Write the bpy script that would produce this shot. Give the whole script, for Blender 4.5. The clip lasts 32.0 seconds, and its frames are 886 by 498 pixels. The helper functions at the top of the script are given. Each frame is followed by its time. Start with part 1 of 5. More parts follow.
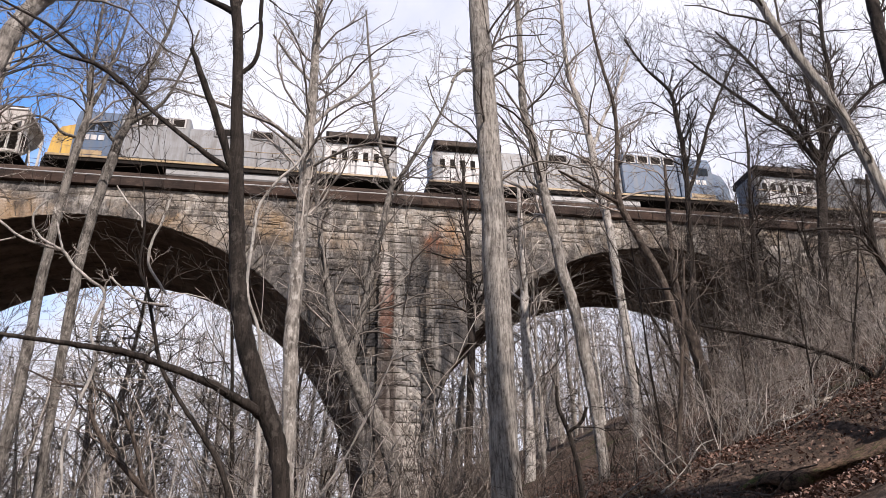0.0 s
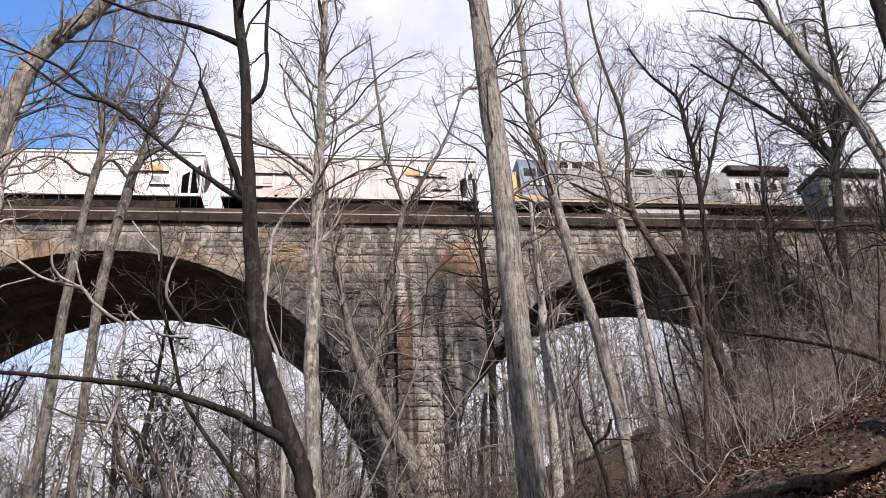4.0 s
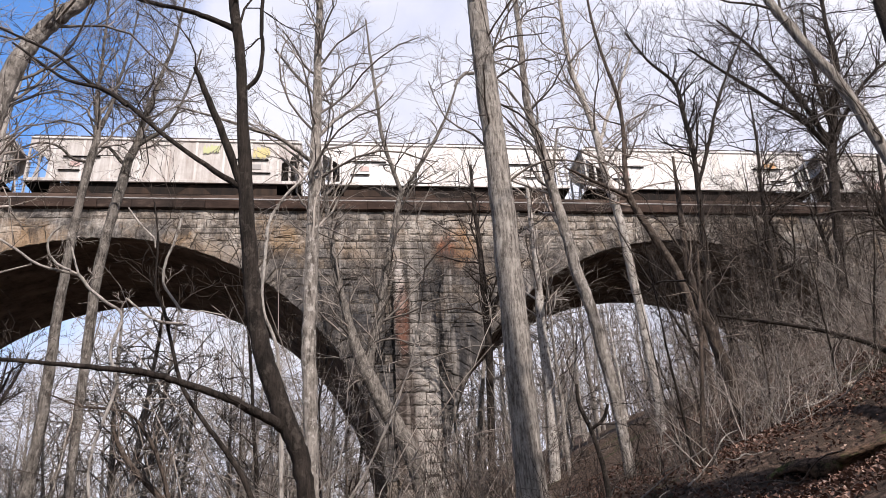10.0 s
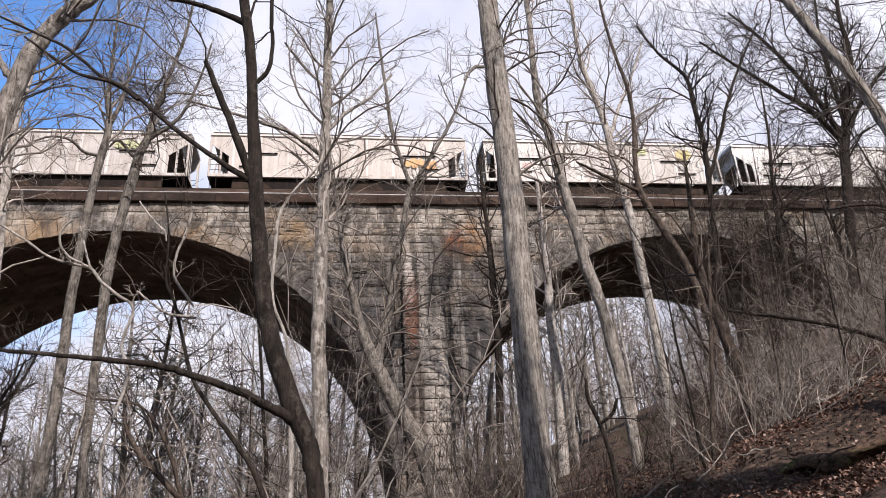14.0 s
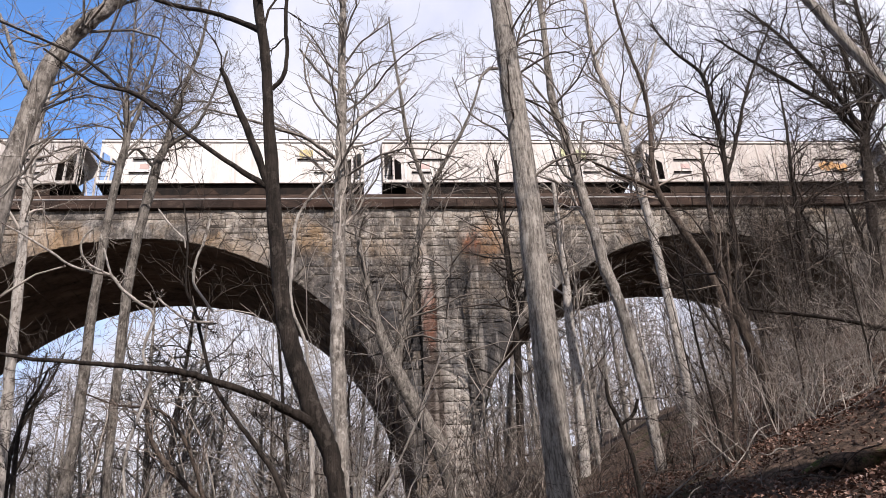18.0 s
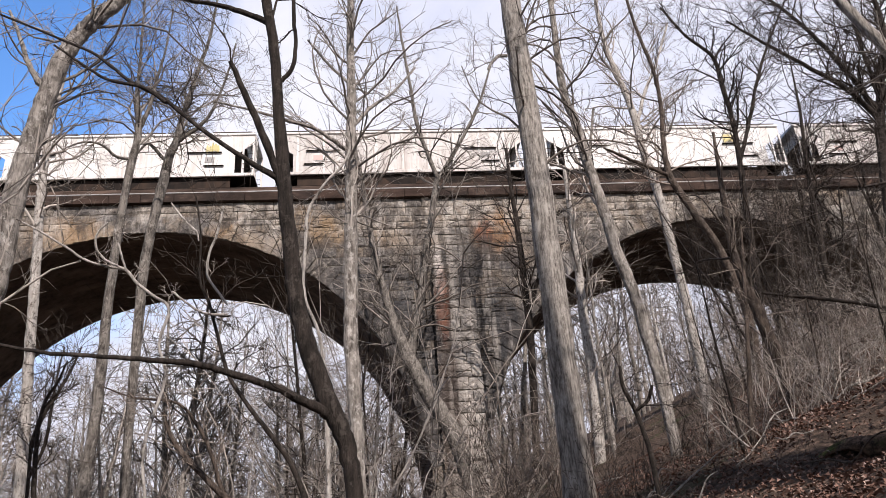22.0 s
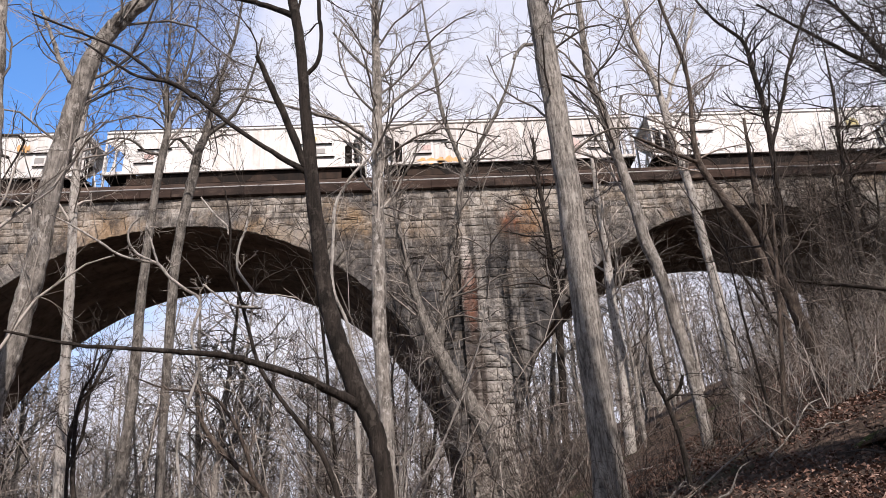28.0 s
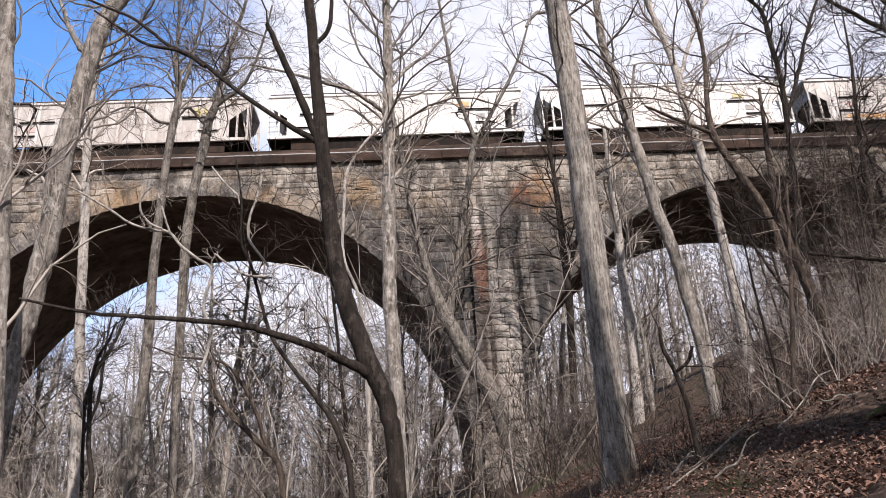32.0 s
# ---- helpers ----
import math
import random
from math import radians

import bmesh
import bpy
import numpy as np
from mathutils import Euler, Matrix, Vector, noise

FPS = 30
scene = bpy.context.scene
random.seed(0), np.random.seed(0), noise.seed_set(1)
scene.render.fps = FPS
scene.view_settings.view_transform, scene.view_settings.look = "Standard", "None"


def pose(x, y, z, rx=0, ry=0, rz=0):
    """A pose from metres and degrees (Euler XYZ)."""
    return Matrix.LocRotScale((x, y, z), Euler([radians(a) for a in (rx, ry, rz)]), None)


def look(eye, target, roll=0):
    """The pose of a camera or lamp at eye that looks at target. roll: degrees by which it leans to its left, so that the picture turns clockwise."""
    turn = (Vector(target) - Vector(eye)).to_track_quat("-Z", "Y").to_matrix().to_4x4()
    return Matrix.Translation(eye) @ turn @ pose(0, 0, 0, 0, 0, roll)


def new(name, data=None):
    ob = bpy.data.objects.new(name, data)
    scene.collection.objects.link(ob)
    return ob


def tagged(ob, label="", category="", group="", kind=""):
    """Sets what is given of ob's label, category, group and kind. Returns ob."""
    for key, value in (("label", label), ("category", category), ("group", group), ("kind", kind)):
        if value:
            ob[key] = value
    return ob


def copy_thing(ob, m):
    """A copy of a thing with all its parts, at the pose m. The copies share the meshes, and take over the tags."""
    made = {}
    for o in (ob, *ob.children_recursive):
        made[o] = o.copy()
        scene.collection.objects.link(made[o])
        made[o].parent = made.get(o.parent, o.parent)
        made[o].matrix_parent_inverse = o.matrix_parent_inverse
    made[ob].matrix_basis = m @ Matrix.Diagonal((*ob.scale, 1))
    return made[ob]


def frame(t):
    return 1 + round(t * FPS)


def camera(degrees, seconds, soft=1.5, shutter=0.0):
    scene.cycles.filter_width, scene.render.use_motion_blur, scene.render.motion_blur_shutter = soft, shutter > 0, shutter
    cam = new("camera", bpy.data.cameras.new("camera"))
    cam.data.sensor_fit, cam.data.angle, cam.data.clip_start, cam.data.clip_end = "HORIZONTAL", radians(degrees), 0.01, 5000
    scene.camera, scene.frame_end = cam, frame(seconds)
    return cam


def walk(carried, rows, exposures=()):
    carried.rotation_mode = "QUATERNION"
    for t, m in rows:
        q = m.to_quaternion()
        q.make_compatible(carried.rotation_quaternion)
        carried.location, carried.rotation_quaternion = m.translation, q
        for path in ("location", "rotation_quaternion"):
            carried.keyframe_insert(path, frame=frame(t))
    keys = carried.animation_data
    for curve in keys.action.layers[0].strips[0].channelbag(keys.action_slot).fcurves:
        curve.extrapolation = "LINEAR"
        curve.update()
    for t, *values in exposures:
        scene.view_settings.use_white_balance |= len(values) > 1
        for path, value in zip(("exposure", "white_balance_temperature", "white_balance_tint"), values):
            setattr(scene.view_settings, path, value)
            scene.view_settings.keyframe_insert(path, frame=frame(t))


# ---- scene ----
from collections import defaultdict

cam = camera(62, 32.0, 0.75)
EYE = (0.0, 0.0, 1.6)
TURNS = [
    (0, 114.96, 0.92, -9.51),
    (0.5, 114.84, 1.78, -8.48),
    (1, 114.59, 2.33, -7.29),
    (1.5, 115.24, 2.42, -7.46),
    (2, 115.91, 2.88, -7.06),
    (2.5, 116.12, 2.91, -6.92),
    (3, 116.20, 3.22, -6.70),
    (3.5, 116.41, 3.25, -6.83),
    (4, 116.46, 3.13, -7.18),
    (4.5, 115.94, 2.46, -8.71),
    (6.5, 115.11, 1.87, -9.78),
    (7, 115.07, 1.80, -10.46),
    (7.5, 114.95, 2.19, -10.12),
    (8, 115.08, 2.37, -9.80),
    (8.5, 115.16, 2.88, -8.97),
    (9, 115.20, 3.17, -8.35),
    (9.5, 115.26, 3.29, -7.70),
    (10, 115.37, 3.34, -7.34),
    (10.5, 115.52, 3.42, -7.24),
    (11, 115.49, 3.47, -7.59),
    (11.5, 115.49, 3.33, -8.12),
    (12, 115.60, 3.61, -7.99),
    (12.5, 115.81, 3.78, -7.48),
    (13, 115.87, 3.42, -7.51),
    (13.5, 115.51, 3.28, -7.33),
    (14, 114.93, 2.92, -6.73),
    (14.5, 114.85, 2.73, -6.65),
    (16.5, 115.27, 3.03, -6.00),
    (17, 115.25, 3.03, -6.14),
    (17.5, 115.06, 3.06, -5.74),
    (18, 115.21, 3.22, -5.13),
    (18.5, 115.08, 3.38, -5.44),
    (19, 115.15, 3.58, -5.25),
    (19.5, 115.29, 3.76, -4.86),
    (20, 115.41, 3.89, -4.75),
    (20.5, 115.43, 3.90, -4.52),
    (21, 115.31, 3.72, -3.87),
    (21.5, 114.64, 3.99, -3.68),
    (22, 114.44, 3.66, -3.91),
    (22.5, 114.25, 3.06, -3.06),
    (23, 114.28, 3.38, -3.49),
    (23.5, 113.97, 3.40, -2.93),
    (24, 113.87, 3.32, -2.53),
    (24.5, 114.00, 3.32, -2.53),
    (25, 113.91, 3.29, -2.38),
    (25.5, 114.09, 3.48, -2.39),
    (27.5, 113.76, 3.43, -1.81),
    (28, 113.87, 3.34, -1.73),
    (28.5, 113.21, 3.28, -1.65),
    (29, 112.34, 3.01, -1.33),
    (29.5, 111.90, 2.92, -1.18),
    (30, 111.38, 2.93, -1.29),
    (30.5, 111.29, 2.75, -1.23),
    (31, 111.28, 2.66, -1.08),
    (31.5, 111.52, 2.67, -1.27),
    (32, 111.61, 2.79, -1.08),
]
walk(cam, [(t, pose(*EYE, rx, ry, rz)) for t, rx, ry, rz in TURNS], [(0.0, 0.32, 6300, 18), (5.0, 0.32, 6300, 18), (10.0, 0.24, 6300, 18), (27.0, 0.24, 6300, 18), (29.0, 0.15, 6300, 18), (30.5, 0.18, 6300, 18), (32.0, 0.36, 6300, 18)])

# ---- light: a cloud-veiled spring sky and a sun high behind the viewer ----
SUN_AZ, SUN_EL = radians(164), radians(42)      # azimuth clockwise from +y
sun = new("sun", bpy.data.lights.new("sun", "SUN"))
sun.data.energy, sun.data.angle, sun.data.color = 5.0, radians(0.6), (1.0, 0.93, 0.83)
to_sun = Vector((math.sin(SUN_AZ) * math.cos(SUN_EL), math.cos(SUN_AZ) * math.cos(SUN_EL), math.sin(SUN_EL)))
sun.matrix_world = look(to_sun * 50, (0, 0, 0))

world = bpy.data.worlds.new("sky")
scene.world = world
world.use_nodes = True
W = world.node_tree
W.nodes.clear()


def wn(kind, **sets):
    n = W.nodes.new(kind)
    for k, v in sets.items():
        n.inputs[k.replace("_", " ")].default_value = v
    return n


sky = W.nodes.new("ShaderNodeTexSky")
sky.sky_type, sky.sun_disc = "NISHITA", False
sky.sun_elevation, sky.sun_rotation = SUN_EL, SUN_AZ
sky.air_density, sky.dust_density, sky.ozone_density = 1.0, 0.3, 2.5
coord = W.nodes.new("ShaderNodeTexCoord")
puff = wn("ShaderNodeTexNoise", Scale=2.6, Detail=9.0, Roughness=0.6)
W.links.new(coord.outputs["Generated"], puff.inputs["Vector"])
sep = W.nodes.new("ShaderNodeSeparateXYZ")
W.links.new(coord.outputs["Generated"], sep.inputs["Vector"])
# the cloud bank fills the sky ahead, low down most; it opens towards -x, and behind the viewer the sky is clear
lean = W.nodes.new("ShaderNodeMath"); lean.operation = "MULTIPLY_ADD"
lean.inputs[1].default_value, lean.inputs[2].default_value = 1.8, 0.75
W.links.new(sep.outputs["X"], lean.inputs[0])
both = W.nodes.new("ShaderNodeMath"); both.operation = "ADD"
cap = W.nodes.new("ShaderNodeMath"); cap.operation = "MINIMUM"; cap.inputs[1].default_value = 0.75
W.links.new(lean.outputs[0], cap.inputs[0])
ahead = W.nodes.new("ShaderNodeMath"); ahead.operation = "MULTIPLY_ADD"; ahead.inputs[1].default_value, ahead.inputs[2].default_value = 1.6, -0.6
W.links.new(sep.outputs["Y"], ahead.inputs[0])
back = W.nodes.new("ShaderNodeMath"); back.operation = "MINIMUM"; back.inputs[1].default_value = 0.0
W.links.new(ahead.outputs[0], back.inputs[0])
low = W.nodes.new("ShaderNodeMath"); low.operation = "MULTIPLY_ADD"; low.inputs[1].default_value, low.inputs[2].default_value = -2.5, 0.90
W.links.new(sep.outputs["Z"], low.inputs[0])
floor_of = W.nodes.new("ShaderNodeMath"); floor_of.operation = "MAXIMUM"; floor_of.inputs[1].default_value = -0.05
W.links.new(low.outputs[0], floor_of.inputs[0])
lows = W.nodes.new("ShaderNodeMath"); lows.operation = "ADD"
W.links.new(back.outputs[0], lows.inputs[0]); W.links.new(floor_of.outputs[0], lows.inputs[1])
bank = W.nodes.new("ShaderNodeMath"); bank.operation = "ADD"
W.links.new(cap.outputs[0], bank.inputs[0]); W.links.new(lows.outputs[0], bank.inputs[1])
W.links.new(bank.outputs[0], both.inputs[0]); W.links.new(puff.outputs["Fac"], both.inputs[1])
ramp = W.nodes.new("ShaderNodeValToRGB")
ramp.color_ramp.elements[0].position, ramp.color_ramp.elements[1].position = 0.58, 0.92
ramp.color_ramp.elements[0].color = (0.04, 0.04, 0.04, 1)
thin = ramp.color_ramp.elements.new(0.2)
thin.color = (0, 0, 0, 1)
W.links.new(both.outputs[0], ramp.inputs["Fac"])
shade = wn("ShaderNodeTexNoise", Scale=5.0, Detail=6.0, Roughness=0.55)
W.links.new(coord.outputs["Generated"], shade.inputs["Vector"])
tone = W.nodes.new("ShaderNodeValToRGB")
tone.color_ramp.elements[0].position, tone.color_ramp.elements[0].color = 0.28, (0.70, 0.75, 0.88, 1)
tone.color_ramp.elements[1].position, tone.color_ramp.elements[1].color = 0.55, (0.93, 0.95, 1.0, 1)
W.links.new(shade.outputs["Fac"], tone.inputs["Fac"])
sky_bg = wn("ShaderNodeBackground", Strength=0.15)
deep = wn("ShaderNodeHueSaturation")     # deep blue of dry air ahead, milky towards the sun
for socket, near_sun, away in (("Saturation", 0.6, 1.22), ("Value", 0.48, 1.7)):
    veil = wn("ShaderNodeMapRange", From_Min=-0.3, From_Max=0.6, To_Min=near_sun, To_Max=away)
    W.links.new(sep.outputs["Y"], veil.inputs["Value"])
    W.links.new(veil.outputs[0], deep.inputs[socket])
W.links.new(sky.outputs["Color"], deep.inputs["Color"])
W.links.new(deep.outputs["Color"], sky_bg.inputs["Color"])
cloud_bg = wn("ShaderNodeBackground", Strength=0.88)
W.links.new(tone.outputs["Color"], cloud_bg.inputs["Color"])
mixed = W.nodes.new("ShaderNodeMixShader")
W.links.new(ramp.outputs["Color"], mixed.inputs[0])
W.links.new(sky_bg.outputs[0], mixed.inputs[1]); W.links.new(cloud_bg.outputs[0], mixed.inputs[2])
end = W.nodes.new("ShaderNodeOutputWorld")
W.links.new(mixed.outputs[0], end.inputs["Surface"])

# ---- materials ----
class Mat:
    """A node material built step by step."""

    def __init__(self, name, rough=0.85, metal=0.0):
        self.m = bpy.data.materials.new(name)
        self.m.use_nodes = True
        self.t = self.m.node_tree
        self.b = self.t.nodes["Principled BSDF"]
        self.b.inputs["Roughness"].default_value, self.b.inputs["Metallic"].default_value = rough, metal
        self.b.inputs["Specular IOR Level"].default_value = 0.12 if rough >= 0.79 else 0.5

    def node(self, kind, **ins):
        n = self.t.nodes.new(kind)
        for k, v in ins.items():
            n.inputs[k].default_value = v
        return n

    def where(self, scale=(1, 1, 1), local=False):
        if local:
            src = self.node("ShaderNodeTexCoord").outputs["Object"]
        else:
            src = self.node("ShaderNodeNewGeometry").outputs["Position"]
        mp = self.node("ShaderNodeMapping")
        mp.inputs["Scale"].default_value = scale
        self.t.links.new(src, mp.inputs["Vector"])
        return mp.outputs["Vector"]

    def noise(self, scale, detail=4.0, rough=0.6, stretch=(1, 1, 1), local=False):
        n = self.node("ShaderNodeTexNoise", Scale=scale, Detail=detail, Roughness=rough)
        self.t.links.new(self.where(stretch, local), n.inputs["Vector"])
        return n.outputs["Fac"]

    def ramp(self, fac, *stops):
        r = self.node("ShaderNodeValToRGB")
        els = r.color_ramp.elements
        while len(els) < len(stops):
            els.new(0.5)
        for e, (p, c) in zip(els, stops):
            e.position = p
            e.color = (*c, 1) if len(c) == 3 else c
        self.t.links.new(fac, r.inputs["Fac"])
        return r.outputs["Color"]

    def grey(self, fac, lo, hi):
        return self.ramp(fac, (lo, (0, 0, 0)), (hi, (1, 1, 1)))

    def mix(self, fac, a, b, mode="MIX"):
        n = self.node("ShaderNodeMix")
        n.data_type, n.blend_type = "RGBA", mode
        for sock, v in ((n.inputs["Factor"], fac), (n.inputs["A"], a), (n.inputs["B"], b)):
            if isinstance(v, (int, float)):
                sock.default_value = v
            elif isinstance(v, tuple):
                sock.default_value = (*v, 1)
            else:
                self.t.links.new(v, sock)
        return n.outputs["Result"]

    def rand(self):
        return self.node("ShaderNodeObjectInfo").outputs["Random"]

    def island(self):
        return self.node("ShaderNodeNewGeometry").outputs["Random Per Island"]

    def color(self, c):
        if isinstance(c, tuple):
            self.b.inputs["Base Color"].default_value = (*c, 1)
        else:
            self.t.links.new(c, self.b.inputs["Base Color"])
        return self

    def bump(self, fac, strength=0.4, distance=0.02):
        n = self.node("ShaderNodeBump", Strength=strength, Distance=distance)
        self.t.links.new(fac, n.inputs["Height"])
        self.t.links.new(n.outputs["Normal"], self.b.inputs["Normal"])
        return self


def bark(name, dark, light, blotch, amount, mottle=0.5):
    k = Mat(name, 0.9)
    ridges = k.noise(20.0, 7, 0.75, (1, 1, 0.12))
    base = k.ramp(ridges, (0.41, dark), (0.58, light))
    tone = k.mix(mottle, base, k.ramp(k.noise(5.5, 8, 0.75, (1, 1, 0.55)), (0.42, dark), (0.57, light)))
    spots = k.grey(k.noise(9.0, 6, 0.7, (1, 1, 0.7)), 0.54, 0.62)
    fac = k.mix(1.0, spots, (amount, amount, amount), "MULTIPLY")
    k.color(k.mix(fac, tone, blotch))
    return k.bump(ridges, 1.0, 0.05).m


BARK = {
    "grey": bark("grey_brown_bark", (0.085, 0.073, 0.062), (0.45, 0.41, 0.36), (0.58, 0.54, 0.485), 0.35, 0.3),
    "pale": bark("pale_bark", (0.075, 0.064, 0.054), (0.40, 0.362, 0.318), (0.60, 0.56, 0.51), 0.6),
    "mottled": bark("mottled_grey_bark", (0.04, 0.034, 0.029), (0.25, 0.225, 0.195), (0.50, 0.46, 0.41), 0.4),
    "white": bark("white_bark", (0.26, 0.235, 0.205), (0.60, 0.555, 0.50), (0.10, 0.08, 0.066), 0.9),
    "dark": bark("dark_bark", (0.014, 0.012, 0.010), (0.055, 0.044, 0.037), (0.14, 0.118, 0.10), 0.4),
    "brown": bark("brown_bark", (0.032, 0.025, 0.02), (0.13, 0.10, 0.08), (0.22, 0.19, 0.16), 0.5),
}


def twig_material(name, a, b):
    k = Mat(name, 0.8)
    mid = tuple(p * 0.7 + q * 0.3 for p, q in zip(a, b))
    k.color(k.mix(0.3, k.ramp(k.island(), (0.0, a), (0.5, mid), (0.8, b), (1.0, b)), k.ramp(k.noise(3.0, 3), (0.3, a), (0.7, b))))
    return k.m


TWIG = {
    "grey": twig_material("grey_brown_twigs", (0.05, 0.041, 0.034), (0.22, 0.19, 0.16)),
    "pale": twig_material("pale_twigs", (0.055, 0.046, 0.039), (0.46, 0.41, 0.36)),
    "mottled": twig_material("mottled_grey_twigs", (0.035, 0.029, 0.025), (0.34, 0.30, 0.26)),
    "white": twig_material("white_twigs", (0.16, 0.135, 0.112), (0.50, 0.445, 0.39)),
    "dark": twig_material("dark_twigs", (0.016, 0.013, 0.011), (0.085, 0.068, 0.056)),
    "brown": twig_material("brown_twigs", (0.028, 0.021, 0.017), (0.32, 0.265, 0.22)),
}


def stone_material(name, per_island):
    k = Mat(name, 0.92)
    rnd = k.island() if per_island else k.rand()
    hue = k.ramp(rnd, (0.0, (0.28, 0.24, 0.20)), (0.16, (0.15, 0.143, 0.138)), (0.32, (0.38, 0.33, 0.27)), (0.46, (0.17, 0.135, 0.105)),
                 (0.60, (0.25, 0.24, 0.23)), (0.72, (0.31, 0.235, 0.16)), (0.84, (0.09, 0.09, 0.094)), (1.0, (0.52, 0.48, 0.42)))
    grain = k.noise(6.0, 8, 0.72)
    c = k.mix(0.45, hue, k.ramp(grain, (0.36, (0.022, 0.02, 0.018)), (0.5, (0.18, 0.158, 0.135)), (0.64, (0.52, 0.475, 0.41))), "MIX")

    def blob(x0, z0, rx, rz, ragged=1.6, scale=0.9, soft_edge=0.35):
        """A ragged patch on the face, 1 inside and 0 outside."""
        mp = k.node("ShaderNodeMapping")
        mp.inputs["Scale"].default_value, mp.inputs["Location"].default_value = (1 / rx, 0, 1 / rz), (-x0 / rx, 0, -z0 / rz)
        k.t.links.new(k.node("ShaderNodeNewGeometry").outputs["Position"], mp.inputs["Vector"])
        far = k.node("ShaderNodeVectorMath")
        far.operation = "LENGTH"
        k.t.links.new(mp.outputs["Vector"], far.inputs[0])
        edge = k.node("ShaderNodeMath")
        edge.operation, edge.inputs[1].default_value = "MULTIPLY_ADD", ragged
        k.t.links.new(k.noise(scale, 6, 0.65), edge.inputs[0])
        k.t.links.new(far.outputs["Value"], edge.inputs[2])
        r = k.node("ShaderNodeMapRange")
        for socket, value in (("From Min", 0.5 * ragged + 1 - soft_edge), ("From Max", 0.5 * ragged + 1 + soft_edge), ("To Min", 1.0), ("To Max", 0.0)):
            r.inputs[socket].default_value = value
        k.t.links.new(edge.outputs[0], r.inputs["Value"])
        return r.outputs[0]

    def part_of(fac, amount):
        return k.mix(1.0, fac, (amount,) * 3, "MULTIPLY")

    def both(p, q):
        return k.mix(1.0, p, q, "MULTIPLY")

    # tan and ochre weathering along the top courses, rust weeping from the joints
    top = blob(0.0, 22.6, 70.0, 3.4)
    c = k.mix(part_of(both(top, k.grey(k.noise(0.42, 6, 0.65, (1, 1, 0.8)), 0.50, 0.62)), 0.42), c, (0.36, 0.24, 0.135))
    for x0, z0, rx, rz, strength, colour in ((6.8, 20.4, 1.3, 1.3, 0.6, (0.44, 0.22, 0.085)), (6.25, 20.4, 0.5, 0.9, 0.65, (0.36, 0.11, 0.045)), (-2.8, 20.5, 1.2, 1.0, 0.5, (0.38, 0.24, 0.11)),
                                             (0.5, 20.3, 0.8, 0.9, 0.45, (0.36, 0.24, 0.13)), (-17.5, 20.6, 2.0, 1.2, 0.55, (0.38, 0.24, 0.12)), (-8.2, 20.2, 1.6, 1.0, 0.5, (0.36, 0.24, 0.13))):
        c = k.mix(part_of(blob(x0, z0, rx, rz), strength), c, colour)
    # lime washed out of the fill, in pale patches below the coping
    pale = both(blob(2.0, 22.4, 26.0, 2.3), k.grey(k.noise(0.5, 7, 0.72, (1, 1, 0.45)), 0.47, 0.57))
    c = k.mix(part_of(pale, 0.75), c, k.ramp(k.noise(2.5, 5, 0.7), (0.36, (0.36, 0.30, 0.235)), (0.6, (0.66, 0.61, 0.54))))
    # soot over the haunches and the pier, thick below the weep holes
    soot = k.grey(k.noise(1.1, 8, 0.78, (1, 1, 0.5)), 0.36, 0.58)
    c = k.mix(part_of(both(blob(3.3, 13.6, 7.6, 6.0), soot), 0.9), c, (0.043, 0.045, 0.050))
    c = k.mix(part_of(k.grey(k.noise(0.7, 9, 0.78, (1, 1, 0.55)), 0.46, 0.58), 0.8), c, (0.055, 0.05, 0.048))
    # dark and white runs down the pier
    runs = k.noise(1.7, 4, 0.55, (1, 0.3, 0.03))
    pier = blob(4.0, 11.0, 3.3, 8.2, 0.7)
    c = k.mix(part_of(both(pier, k.grey(runs, 0.53, 0.49)), 0.7), c, (0.035, 0.034, 0.034))
    c = k.mix(part_of(both(pier, k.grey(k.noise(1.3, 5, 0.6, (1, 0.3, 0.045)), 0.53, 0.60)), 0.75), c, (0.47, 0.43, 0.38))
    c = k.mix(part_of(blob(3.6, 10.0, 0.6, 5.0, 1.2, 1.4), 0.6), c, (0.095, 0.07, 0.056))
    c = k.mix(part_of(blob(4.95, 8.6, 0.72, 6.6, 0.8, 1.6), 0.85), c, k.ramp(grain, (0.3, (0.32, 0.28, 0.235)), (0.62, (0.68, 0.625, 0.555))))
    c = k.mix(part_of(blob(3.45, 17.6, 0.22, 2.2, 0.7, 1.8), 0.85), c, (0.58, 0.53, 0.48))
    c = k.mix(part_of(blob(3.5, 15.8, 0.35, 1.9, 1.0, 1.6), 0.6), c, (0.25, 0.10, 0.055))
    lime = k.grey(k.noise(1.5, 5, 0.7, (1, 1, 0.07)), 0.60, 0.69)
    c = k.mix(part_of(lime, 0.5), c, (0.50, 0.47, 0.43))
    k.color(c)
    return k.bump(grain, 1.0, 0.12).m


STONE = stone_material("weathered_sandstone", False)
STONE_JOINED = stone_material("weathered_sandstone_joined", True)
k = Mat("lime_mortar", 0.95)
k.color(k.ramp(k.noise(3.0, 5), (0.3, (0.04, 0.034, 0.028)), (0.7, (0.17, 0.145, 0.118)))).bump(k.noise(12.0, 4), 0.5)
MORTAR = k.m
# soffit stone coloured darker than the facing, to hold the arches' shade
k = Mat("shade_dark_soffit_stone", 0.95)
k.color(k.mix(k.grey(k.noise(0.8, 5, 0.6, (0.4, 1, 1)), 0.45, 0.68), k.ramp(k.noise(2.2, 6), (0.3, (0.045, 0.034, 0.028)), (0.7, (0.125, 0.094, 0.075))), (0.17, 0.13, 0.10)))
